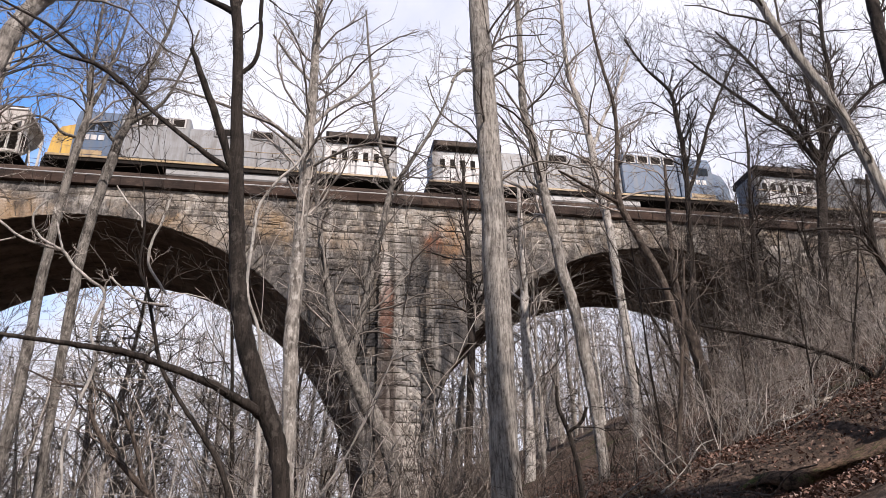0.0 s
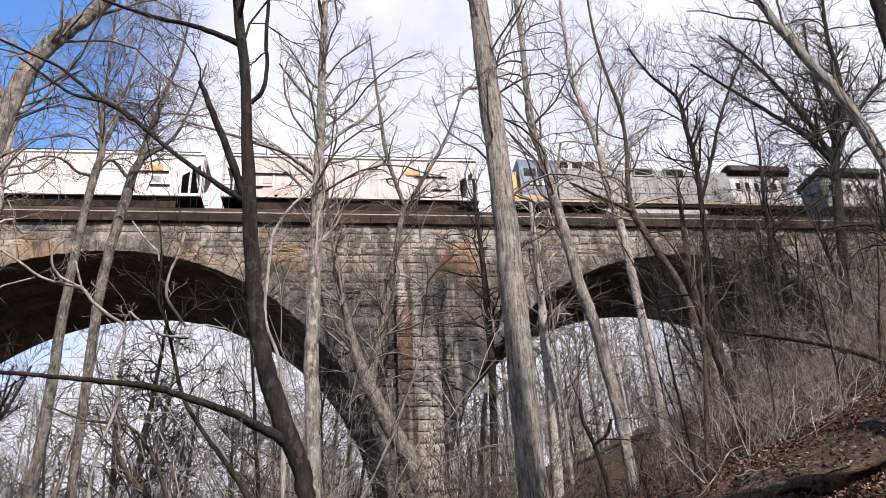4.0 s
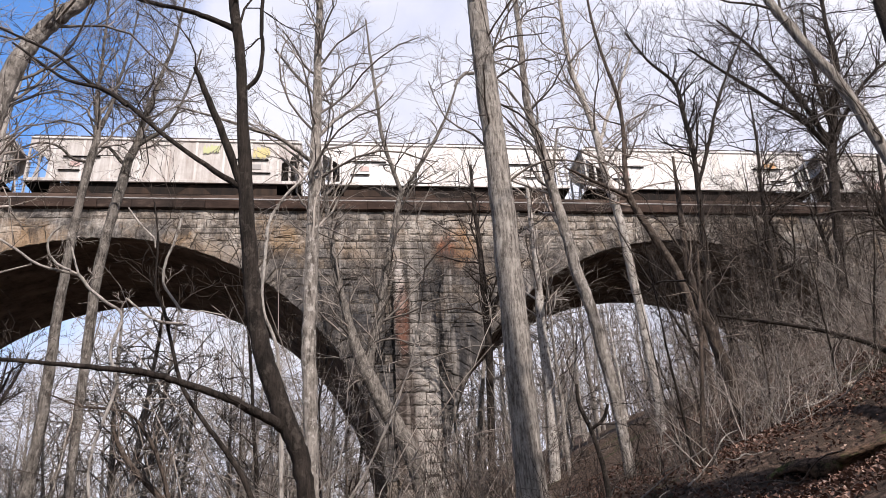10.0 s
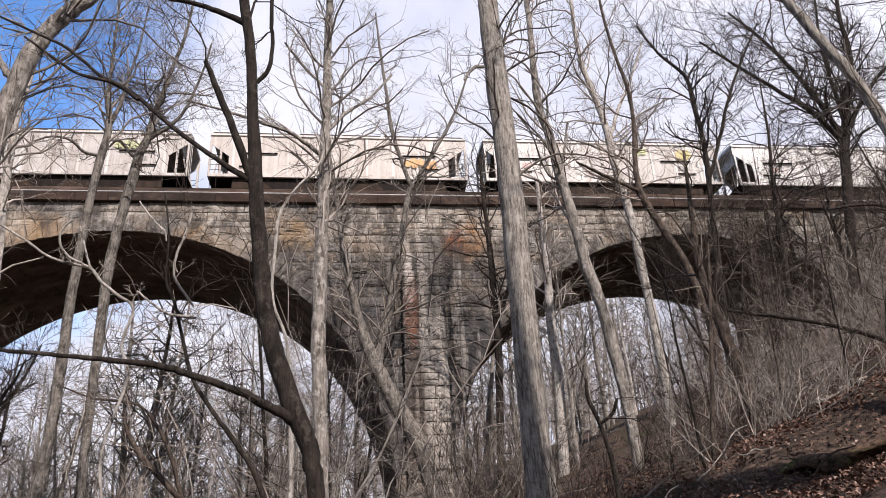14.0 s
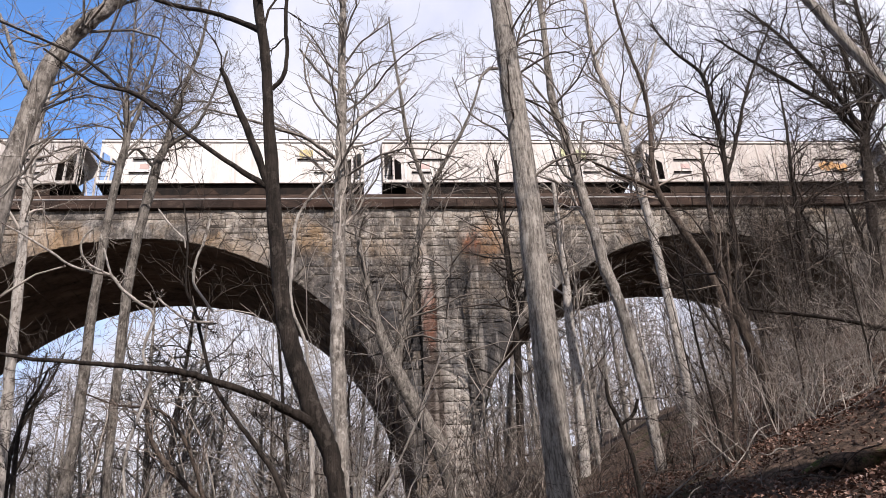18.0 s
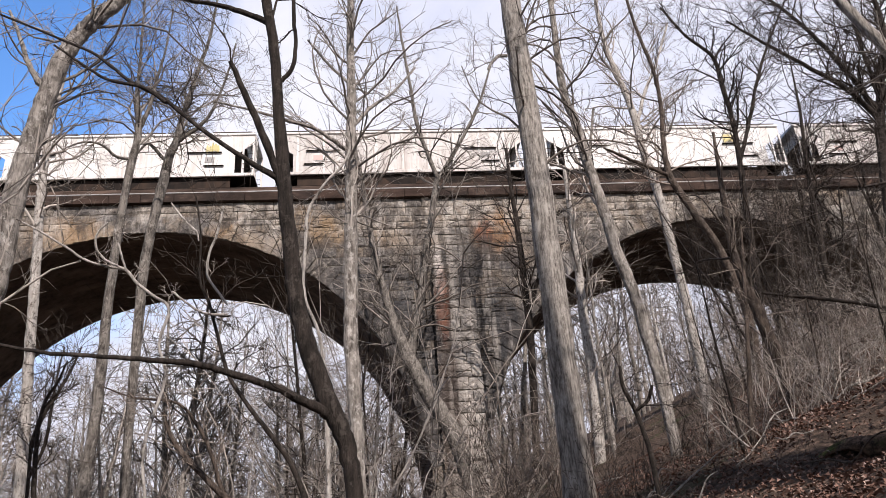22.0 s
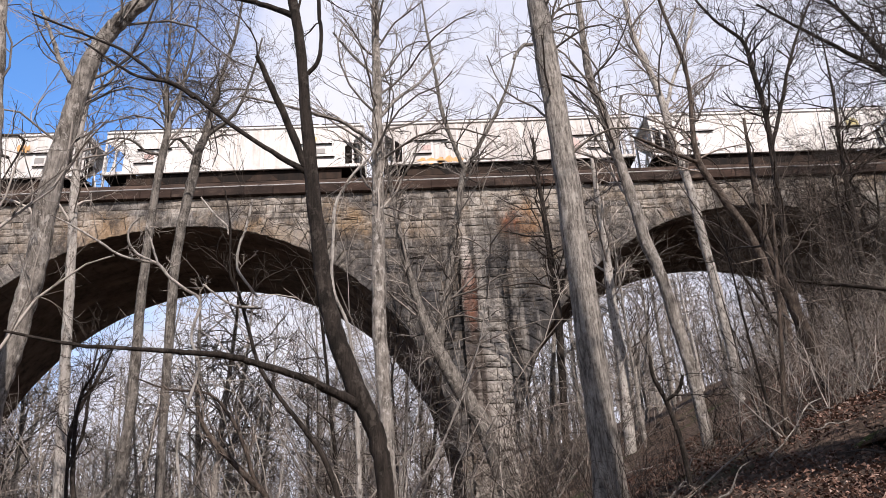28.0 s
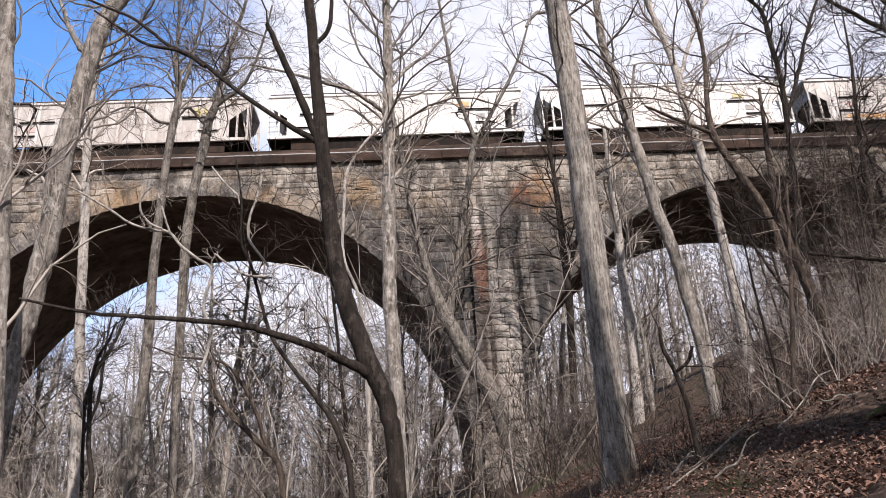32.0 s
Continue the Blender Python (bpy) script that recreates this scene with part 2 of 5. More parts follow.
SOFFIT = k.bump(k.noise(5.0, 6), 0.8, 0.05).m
k = Mat("rusty_coping_stone", 0.85)
cs = k.noise(1.6, 6, 0.65, (0.5, 1, 1.4))
k.color(k.mix(0.35, k.ramp(cs, (0.36, (0.013, 0.011, 0.010)), (0.54, (0.052, 0.036, 0.029)), (0.70, (0.16, 0.115, 0.09))), k.ramp(k.rand(), (0, (0.026, 0.022, 0.020)), (1, (0.085, 0.050, 0.036)))))
COPING = k.bump(k.noise(8.0, 6), 0.6, 0.04).m
k = Mat("stone_ballast", 0.95)
k.color(k.ramp(k.noise(14.0, 5, 0.7), (0.35, (0.06, 0.052, 0.046)), (0.7, (0.26, 0.235, 0.21))))
BALLAST = k.bump(k.noise(18.0, 3), 1.0, 0.06).m
k = Mat("weathered_kerb_timber", 0.9)
k.color(k.ramp(k.noise(2.0, 6, 0.6, (0.25, 1, 2)), (0.34, (0.025, 0.019, 0.016)), (0.66, (0.13, 0.092, 0.072))))
KERB = k.bump(k.noise(9.0, 4), 0.5).m
k = Mat("galvanised_pipe", 0.45, 0.6)
k.color(k.ramp(k.noise(3.0, 4), (0.3, (0.42, 0.40, 0.38)), (0.7, (0.72, 0.70, 0.68))))
PIPE = k.m
k = Mat("rusted_rail_steel", 0.6, 0.5)
k.color(k.ramp(k.noise(5.0, 4), (0.3, (0.10, 0.055, 0.035)), (0.7, (0.25, 0.15, 0.10))))
RAIL = k.m
k = Mat("fallen_leaf_litter", 0.95)
lf = k.node("ShaderNodeTexVoronoi", Scale=9.0)
k.t.links.new(k.where(), lf.inputs["Vector"])
lc = k.mix(0.6, k.ramp(k.noise(0.8, 5), (0.3, (0.045, 0.033, 0.026)), (0.7, (0.19, 0.135, 0.10))), k.ramp(lf.outputs["Distance"], (0.0, (0.23, 0.155, 0.115)), (0.6, (0.025, 0.019, 0.015))))
k.color(k.mix(k.grey(k.noise(0.35, 4), 0.60, 0.70), lc, (0.05, 0.062, 0.022)))
LITTER = k.bump(k.noise(11.0, 6, 0.7), 0.9, 0.08).m
k = Mat("moss_on_earth", 0.95)
k.color(k.mix(k.grey(k.noise(2.6, 7, 0.75), 0.52, 0.64), k.ramp(k.noise(17.0, 5, 0.7), (0.36, (0.02, 0.014, 0.010)), (0.66, (0.20, 0.13, 0.09))), k.ramp(k.noise(30.0, 4), (0.35, (0.03, 0.045, 0.012)), (0.65, (0.14, 0.16, 0.05)))))
MOSS = k.bump(k.noise(24.0, 5, 0.7), 1.0, 0.04).m
k = Mat("pale_broken_stone", 0.9)
k.color(k.ramp(k.noise(9.0, 6, 0.7), (0.34, (0.16, 0.12, 0.085)), (0.6, (0.62, 0.55, 0.44))))
PALE_STONE = k.bump(k.noise(14.0, 5), 0.8, 0.03).m
k = Mat("dry_leaves", 0.85)
k.color(k.ramp(k.island(), (0, (0.06, 0.034, 0.025)), (0.45, (0.15, 0.088, 0.064)), (0.85, (0.22, 0.13, 0.097)), (1, (0.38, 0.29, 0.235))))
LEAVES = k.m


def paint(name, base, dirt, amount=0.5, rough=0.5):
    k = Mat(name, rough)
    runs = k.grey(k.noise(2.2, 7, 0.7, (1.0, 1, 0.09), True), 0.42, 0.66)
    spot = k.grey(k.noise(2.4, 6, 0.7, (1, 1, 1), True), 0.42, 0.75)
    c = k.mix(k.mix(1.0, runs, (amount,) * 3, "MULTIPLY"), base, dirt)
    k.color(k.mix(k.mix(1.0, spot, (amount * 0.6,) * 3, "MULTIPLY"), c, dirt))
    return k.bump(k.noise(3.0, 4, 0.6, (1, 1, 1), True), 0.15, 0.02).m


CAR_PAINT = {
    "white": paint("chalky_white_paint", (0.80, 0.785, 0.755), (0.42, 0.36, 0.30), 0.6),
    "grey": paint("dusty_light_grey_paint", (0.60, 0.575, 0.54), (0.28, 0.22, 0.18), 0.7),
    "tan": paint("dirty_beige_paint", (0.58, 0.535, 0.49), (0.31, 0.245, 0.20), 0.65),
}
POST_PAINT = {
    "white": paint("clean_white_post_paint", (0.84, 0.83, 0.81), (0.60, 0.55, 0.49), 0.4),
    "grey": paint("light_grey_post_paint", (0.72, 0.70, 0.67), (0.42, 0.36, 0.31), 0.5),
    "tan": paint("pale_beige_post_paint", (0.68, 0.64, 0.60), (0.40, 0.34, 0.29), 0.5),
}
DARK_STEEL = paint("black_underframe_steel", (0.012, 0.011, 0.010), (0.036, 0.024, 0.018), 0.6, 0.8)
# dark brown of the strip that stands for shade under the sill
UNDER_SHADE = paint("brown_under_shade_steel", (0.03, 0.023, 0.019), (0.075, 0.048, 0.034), 0.7, 0.85)
# colour holds the shade of the wagon ends; also dark eaves and screens
SHADOW_STEEL = paint("dark_screen_and_shade_steel", (0.07, 0.06, 0.055), (0.16, 0.115, 0.085), 0.6, 0.8)
WHEEL = paint("worn_wheel_steel", (0.09, 0.075, 0.065), (0.17, 0.12, 0.09), 0.5, 0.5)
LOCO_GREY = paint("loco_grey_paint", (0.27, 0.275, 0.28), (0.13, 0.108, 0.09), 0.8)
LOCO_PALE = paint("loco_chalky_grey_paint", (0.62, 0.61, 0.60), (0.26, 0.21, 0.17), 0.6)
LOCO_BLUE = paint("loco_dark_blue_paint", (0.07, 0.115, 0.19), (0.16, 0.155, 0.15), 0.5)
# loco grey, darkened in the colour for the shade of trees
LOCO_SHADED = paint("loco_tree_shade_grey_paint", (0.15, 0.16, 0.175), (0.09, 0.08, 0.072), 0.7)
LOCO_YELLOW = paint("loco_yellow_paint", (0.66, 0.40, 0.07), (0.20, 0.14, 0.08), 0.7)
LOCO_STRIPE = paint("faded_yellow_stripe_paint", (0.42, 0.30, 0.15), (0.20, 0.14, 0.09), 0.9)
LOCO_TANK = paint("fuel_tank_grey_paint", (0.26, 0.255, 0.25), (0.15, 0.13, 0.11), 0.5)
k = Mat("cab_glass", 0.08)
GLASS = k.color((0.02, 0.025, 0.03)).m
GRAFFITI = {n: paint(n + "_spray_paint", c, (0.5, 0.46, 0.40), 0.35, 0.6) for n, c in
            (("yellow", (0.64, 0.54, 0.20)), ("orange", (0.72, 0.36, 0.10)), ("red", (0.55, 0.16, 0.12)), ("lime", (0.52, 0.55, 0.27)), ("grey", (0.30, 0.29, 0.28)), ("rose", (0.60, 0.42, 0.38)))}


# ---- mesh helpers ----
def mesh_of(name, verts, faces, material, smooth=False):
    me = bpy.data.meshes.new(name)
    me.from_pydata([tuple(v) for v in verts], [], faces)
    if smooth:
        me.polygons.foreach_set("use_smooth", [True] * len(me.polygons))
    me.materials.append(material)
    me.update()
    return me


def part(name, shape, material, parent, label=""):
    """Links a (verts, faces) pair or a mesh as one mesh object under a thing or a part."""
    me = shape if isinstance(shape, bpy.types.Mesh) else mesh_of(name, shape[0], shape[1], material)
    ob = new(name, me)
    ob.parent = parent
    return tagged(ob, label) if label else ob


def join(*shapes):
    v, f = [], []
    for a, b in shapes:
        n = len(v)
        v += list(a)
        f += [tuple(i + n for i in q) for q in b]
    return v, f


def shift(shape, x=0, y=0, z=0):
    return [(a + x, b + y, c + z) for a, b, c in shape[0]], shape[1]


def box(x0, x1, y0, y1, z0, z1, c=0.0):
    """A box, its edges chamfered by c."""
    if c <= 0:
        v = [(x, y, z) for x in (x0, x1) for y in (y0, y1) for z in (z0, z1)]
        return v, [(0, 1, 3, 2), (4, 6, 7, 5), (0, 4, 5, 1), (2, 3, 7, 6), (0, 2, 6, 4), (1, 5, 7, 3)]
    c = min(c, (x1 - x0) * 0.45, (y1 - y0) * 0.45, (z1 - z0) * 0.45)
    v, f, idx = [], [], {}
    for sx in (0, 1):
        for sy in (0, 1):
            for sz in (0, 1):
                X, Y, Z = (x0, x1)[sx], (y0, y1)[sy], (z0, z1)[sz]
                dx, dy, dz = (c, -c)[sx], (c, -c)[sy], (c, -c)[sz]
                for a, p in enumerate(((X, Y + dy, Z + dz), (X + dx, Y, Z + dz), (X + dx, Y + dy, Z))):
                    idx[sx, sy, sz, a] = len(v)
                    v.append(p)
    I = idx
    for s in (0, 1):
        for a, ring in ((0, [(s, 0, 0), (s, 1, 0), (s, 1, 1), (s, 0, 1)]), (1, [(0, s, 0), (0, s, 1), (1, s, 1), (1, s, 0)]), (2, [(0, 0, s), (1, 0, s), (1, 1, s), (0, 1, s)])):
            q = tuple(I[(*r, a)] for r in ring)
            f.append(q if s else q[::-1])
    for a, b, o in ((0, 1, 2), (0, 2, 1), (1, 2, 0)):
        for sa in (0, 1):
            for sb in (0, 1):
                k0, k1 = [0, 0, 0], [0, 0, 0]
                k0[a] = k1[a] = sa
                k0[b] = k1[b] = sb
                k1[o] = 1
                f.append((I[(*k0, a)], I[(*k0, b)], I[(*k1, b)], I[(*k1, a)]))
    for sx in (0, 1):
        for sy in (0, 1):
            for sz in (0, 1):
                f.append(tuple(I[sx, sy, sz, a] for a in range(3)))
    return v, f


def prism(outline, y0, y1):
    """An outline of (x, z) points drawn out from y0 to y1."""
    n = len(outline)
    v = [(x, y0, z) for x, z in outline] + [(x, y1, z) for x, z in outline]
    return v, [tuple(range(n)), tuple(range(2 * n - 1, n - 1, -1))] + [(i, i + n, (i + 1) % n + n, (i + 1) % n) for i in range(n)]


def section(outline, x0, x1):
    """An outline of (y, z) points drawn out from x0 to x1."""
    n = len(outline)
    v = [(x0, y, z) for y, z in outline] + [(x1, y, z) for y, z in outline]
    return v, [tuple(range(n)), tuple(range(2 * n - 1, n - 1, -1))] + [(i, i + n, (i + 1) % n + n, (i + 1) % n) for i in range(n)]


def rod(a, b, r, sides=6):
    a, b = Vector(a), Vector(b)
    w = (b - a).normalized()
    u = w.orthogonal().normalized()
    s = w.cross(u)
    v = [tuple(p + (u * math.cos(k * math.tau / sides) + s * math.sin(k * math.tau / sides)) * r) for p in (a, b) for k in range(sides)]
    f = [(k, (k + 1) % sides, (k + 1) % sides + sides, k + sides) for k in range(sides)]
    return v, f + [tuple(range(sides))[::-1], tuple(range(sides, 2 * sides))]


def spin(profile, y, n=20, cx=0.0, cz=0.0):
    """A turned shape round an axle along y: profile of (radius, offset) pairs."""
    v, f, m = [], [], len(profile)
    for k in range(n):
        c, s = math.cos(k * math.tau / n), math.sin(k * math.tau / n)
        v += [(cx + r * c, y + o, cz + r * s) for r, o in profile]
    for k in range(n):
        for j in range(m - 1):
            a, b = k * m + j, (k + 1) % n * m + j
            f.append((a, b, b + 1, a + 1))
    return v, f

# ---- the ground: a wooded valley side that climbs towards +x ----
def soft(v, k=2.0):
    return math.log1p(math.exp(max(-40.0, min(40.0, v / k)))) * k


def ground_z(x, y):
    slope = 0.43 * x
    z = -3.4 + soft(slope + 3.4 - 0.0, 1.0) - soft(slope - 17.0, 2.0)
    z += 0.063 * min(max(y, -40), 60) + 0.09 * soft(y - 66, 8.0) - 0.09 * soft(y - 170, 10.0)
    far = math.hypot(x, y - 20)
    bumps = 0.22 * noise.noise((x * 0.35, y * 0.35, 1.0)) + 0.9 * noise.noise((x * 0.06, y * 0.06, 4.0)) * min(1, far / 40)
    r = math.hypot(x, y)
    hollow = 0.6 * math.exp(-((x - 5.75) ** 2 + (y - 7.45) ** 2) / 0.55)
    return z + bumps * min(1.0, 0.25 + r / 8) - 0.16 * math.exp(-r * r / 4) - hollow


def axis(limit):
    a, s, p = [0.0], 0.5, 0.0
    while p < limit:
        p += s
        if p > 24:
            s *= 1.16
        a.append(p)
    return [-q for q in a[:0:-1]] + a


gx, gy = axis(2600), axis(2600)
gv = [(x, y + 12, ground_z(x, y + 12)) for y in gy for x in gx]
nx = len(gx)
gf = [(j * nx + i, j * nx + i + 1, (j + 1) * nx + i + 1, (j + 1) * nx + i) for j in range(len(gy) - 1) for i in range(nx - 1)]
ground = new("ground", mesh_of("ground", gv, gf, LITTER, True))
tagged(ground, "sloping woodland floor of brown leaf litter and moss", "ground", kind="structure")

# ---- the viaduct ----
FACE, DEPTH, RADIUS, SPRING, BAY = 38.85, 10.49, 15.32, 5.50, 33.54
ARCHES = [-12.835 - BAY, -12.835, -12.835 + BAY, -12.835 + 2 * BAY]
COPE, RAILTOP = 22.66, 23.42
XL, XR = ARCHES[0] - 22, ARCHES[-1] + 22
RING = 1.1

viaduct = tagged(new("viaduct"), "weathered stone arch railway viaduct with stained masonry", "bridge", kind="structure")


xs = [XL]
for c in ARCHES:
    xs += [c - RADIUS - 1e-3] + [c - RADIUS * math.cos(a * math.pi / 64) for a in range(65)] + [c + RADIUS + 1e-3]
xs.append(XR)
v, f, sv, sf = [], [], [], []
for x in xs:
    inside = any(abs(x - c) <= RADIUS for c in ARCHES)
    lo = SPRING + math.sqrt(max(0.0, RADIUS ** 2 - min((x - c) ** 2 for c in ARCHES))) if inside else -6.0
    v += [(x, FACE, lo), (x, FACE, COPE), (x, FACE + DEPTH, lo), (x, FACE + DEPTH, COPE)]
for i in range(len(xs) - 1):
    a, b = 4 * i, 4 * i + 4
    f += [(a, b, b + 1, a + 1), (b + 2, a + 2, a + 3, b + 3), (a + 1, b + 1, b + 3, a + 3)]
part("wall_core", (v, f), MORTAR, viaduct, "recessed dark mortar behind the stone facing")
for n, c in enumerate(ARCHES):
    av, af = [], []
    stops = [(c - RADIUS, -6.0)] + [(c - RADIUS * math.cos(a * math.pi / 64), SPRING + RADIUS * math.sin(a * math.pi / 64)) for a in range(65)] + [(c + RADIUS, -6.0)]
    for x, z in stops:
        av += [(x, FACE - 0.05, z), (x, FACE + DEPTH + 0.05, z)]
    af = [(2 * i, 2 * i + 1, 2 * i + 3, 2 * i + 2) for i in range(len(stops) - 1)]
    part("vault", (av, af), SOFFIT, viaduct, "underside of the arch, darkened in colour for its shade")
    # a few courses standing proud along the vault
    cv, cf = [], []
    rng = random.Random(40 + n)
    for a in range(3, 62):
        if rng.random() < 0.85:
            t0, t1 = (a + 0.06) * math.pi / 64, (a + 0.94) * math.pi / 64
            y = FACE + 0.3
            while y < FACE + DEPTH - 0.4:
                w = rng.uniform(0.9, 1.8)
                y1 = min(y + w, FACE + DEPTH - 0.1)
                d = rng.uniform(0.005, 0.05)
                if n in (1, 2):
                    q = [(c - r * math.cos(t), yy, SPRING + r * math.sin(t)) for r in (RADIUS + 0.1, RADIUS - d) for t in (t0, t1) for yy in (y + 0.02, y1 - 0.02)]
                    o = len(cv)
                    cv += q
                    cf += [tuple(o + i for i in s) for s in ((4, 5, 7, 6), (0, 1, 5, 4), (2, 6, 7, 3), (0, 4, 6, 2), (1, 3, 7, 5))]
                y = y1
    if cv:
        tagged(part("vault_stones", (cv, cf), SOFFIT, viaduct, "shade-darkened vault stones with uneven faces"), kind="stuff")

# the far side, plain
part("far_coping", box(XL, XR, FACE + DEPTH, FACE + DEPTH + 0.3, COPE, COPE + 0.55, 0.04), COPING, viaduct)
# deck, ballast, rails
part("ballast", section([(FACE + 0.55, COPE), (FACE + 0.75, COPE + 0.6), (FACE + 1.2, COPE + 0.66), (FACE + 5.0, COPE + 0.64), (FACE + 9.0, COPE + 0.6), (FACE + DEPTH, COPE)], XL, XR), BALLAST, viaduct, "grey stone track ballast")
part("kerb", box(XL, XR, FACE + 0.42, FACE + 0.72, COPE, COPE + 1.28, 0.03), KERB, viaduct, "dull brown weathered kerb along the track")
TRACK = FACE + 2.25
for side in (-0.72, 0.72):
    part("rail", box(XL, XR, TRACK + side - 0.035, TRACK + side + 0.035, RAILTOP - 0.16, RAILTOP, 0.01), RAIL, viaduct, "rusty steel rail")
part("guard_pipe", rod((XL, FACE - 0.26, COPE + 0.60), (XR, FACE - 0.26, COPE + 0.60), 0.04), PIPE, viaduct, "thin pale pipe along the coping edge")

# ---- the train ----
HALF = 1.58


def bogie(parent, x, wheelbase, r, axles=2):
    frame_shape = []
    for side in (-1, 1):
        y = side * 1.0
        frame_shape.append(prism([(-wheelbase / 2 - 0.25, r - 0.05), (-wheelbase / 2 - 0.2, r + 0.22), (-0.5, r + 0.32), (0.5, r + 0.32), (wheelbase / 2 + 0.2, r + 0.22),
                                  (wheelbase / 2 + 0.25, r - 0.05), (wheelbase / 2 - 0.3, r + 0.02), (0.4, r - 0.24), (-0.4, r - 0.24), (-wheelbase / 2 + 0.3, r + 0.02)], y - 0.08, y + 0.08))
        for k in (-0.22, 0, 0.22):
            frame_shape.append(rod((k, y - 0.0, r - 0.2), (k, y, r + 0.28), 0.09, 8))
    frame_shape.append(box(-0.3, 0.3, -1.05, 1.05, r + 0.05, r + 0.4, 0.03))
    truck = part("truck_frame", shift(join(*frame_shape), x), DARK_STEEL, parent, "black cast steel truck frame")
    for a in range(axles):
        dx = x - wheelbase / 2 + wheelbase * a / (axles - 1)
        for side in (-1, 1):
            prof = [(0.05, -0.06), (r - 0.1, -0.03), (r - 0.06, -0.07), (r, -0.07), (r, 0.05), (r + 0.03, 0.08), (r - 0.08, 0.08), (r - 0.12, 0.03), (0.05, 0.06)]
            part("wheel", spin([(q, -side * o) for q, o in prof], side * 0.75, 18, dx, r), WHEEL, truck, "worn steel wheel")
        part("axle", rod((dx, -0.8, r), (dx, 0.8, r), 0.08, 8), DARK_STEEL, truck)


def spray(rng, x0, x1, z0, z1, y):
    """Spray-painted tag: a few overlapping rounded strokes on a car side."""
    v, f = [], []
    n = 5
    for k in range(n):
        cx = x0 + (x1 - x0) * (k + 0.5) / n
        w, h = (x1 - x0) / n * rng.uniform(0.45, 0.75), (z1 - z0) * rng.uniform(0.35, 0.5)
        cz = (z0 + z1) / 2 + rng.uniform(-0.12, 0.12) * (z1 - z0)
        o = len(v)
        m = 12
        for j in range(m):
            a = j * math.tau / m
            q = 1 + rng.uniform(-0.25, 0.2)
            v.append((cx + w * math.cos(a) * q, y - 0.002 * k, cz + h * math.sin(a) * q))
        f.append(tuple(range(o, o + m)))
    return v, f


def hopper(label, tone, rng, tags, ribs=9, panel=2):
    """A three-bay covered hopper, 17.03 m over couplers; +x is the way it runs, z from the rail."""
    P = CAR_PAINT[tone]
    car = tagged(new("hopper_wagon"), label, "freight wagon", "hopper wagons of the train")
    L, top, sill = 7.93, 4.42, 1.66
    # side sheets: full height in the middle, cut back at the ends
    for s in (-1, 1):
        y0, y1 = sorted((s * (HALF - 0.07), s * (HALF - 0.10)))
        sheet = part("side_sheet", prism([(6.75, sill), (6.75, 2.95), (L, 3.85), (L, top), (-L, top), (-L, 3.85), (-6.75, 2.95), (-6.75, sill)], y0, y1), P, car)
        step = 13.0 / (ribs - 1)
        for k in range(ribs):
            x = -6.5 + step * k
            part("side_post", box(x - 0.07, x + 0.07, *sorted((s * (HALF - 0.08), s * (HALF - 0.03))), sill + 0.02, top - 0.05, 0.015), POST_PAINT[tone], sheet)
        part("top_chord", box(-L, L, *sorted((s * (HALF - 0.1), s * (HALF + 0.015))), top - 0.02, top + 0.14, 0.02), POST_PAINT[tone], sheet)
        part("side_sill", box(-L, L, *sorted((s * (HALF - 0.12), s * (HALF + 0.01))), sill - 0.2, sill + 0.02, 0.02), P if panel else DARK_STEEL, sheet, "white side sill")
        for e in (-1, 1):
            for x in (7.24, 7.86):
                part("end_post", box(e * x - 0.065, e * x + 0.065, *sorted((s * (HALF - 0.12), s * (HALF - 0.01))), sill - 0.05, 3.8, 0.012), P, sheet, "painted upright of the open wagon end")
            # grab irons and the small sheet next to the end
            for z in (1.95, 2.3, 2.65, 3.0):
                part("grab_iron", rod((e * 7.24, s * (HALF + 0.02), z), (e * 7.86, s * (HALF + 0.02), z), 0.016, 5), DARK_STEEL, sheet)
        # ledge plates near both ends of the sides, coloured black to draw their shadow line
        for e in (-1, 1):
            part("ledge_plate", box(e * 4.9 - 1.05, e * 4.9 + 1.05, *sorted((s * (HALF - 0.05), s * (HALF + 0.06))), 3.14, 3.175), DARK_STEEL, sheet, "ledge over the stencil panel, black for its shadow line")
            part("lower_ledge", box(e * 5.5 - 0.6, e * 5.5 + 0.6, *sorted((s * (HALF - 0.05), s * (HALF + 0.05))), 2.2, 2.235), DARK_STEEL, sheet)
            part("stencil_panel", box(e * 5.2 - 0.32, e * 5.2 + 0.32, *sorted((s * (HALF - 0.08), s * (HALF - 0.045))), 2.5, 2.85), GRAFFITI["grey" if e > 0 else "rose"], sheet, "small faded stencil block")
        for k in range(6):
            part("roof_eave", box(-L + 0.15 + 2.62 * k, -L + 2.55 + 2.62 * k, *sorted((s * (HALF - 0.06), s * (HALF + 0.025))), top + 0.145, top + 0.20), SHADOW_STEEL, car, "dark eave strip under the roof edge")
    # roof with hatches and running boards
    part("roof", section([(-HALF + 0.05, top + 0.1), (-1.1, top + 0.24), (-0.4, top + 0.3), (0.4, top + 0.3), (1.1, top + 0.24), (HALF - 0.05, top + 0.1)], -L, L), P, car, "shallow curved wagon roof")
    for k in range(5):
        x = -5.6 + 2.8 * k
        part("roof_hatch", box(x - 1.1, x + 1.1, -0.32, 0.32, top + 0.28, top + 0.4, 0.04), P, car)
    for s in (-1, 1):
        part("running_board", box(-L + 0.1, L - 0.1, *sorted((s * 0.75, s * 1.3)), top + 0.3, top + 0.35), P, car)
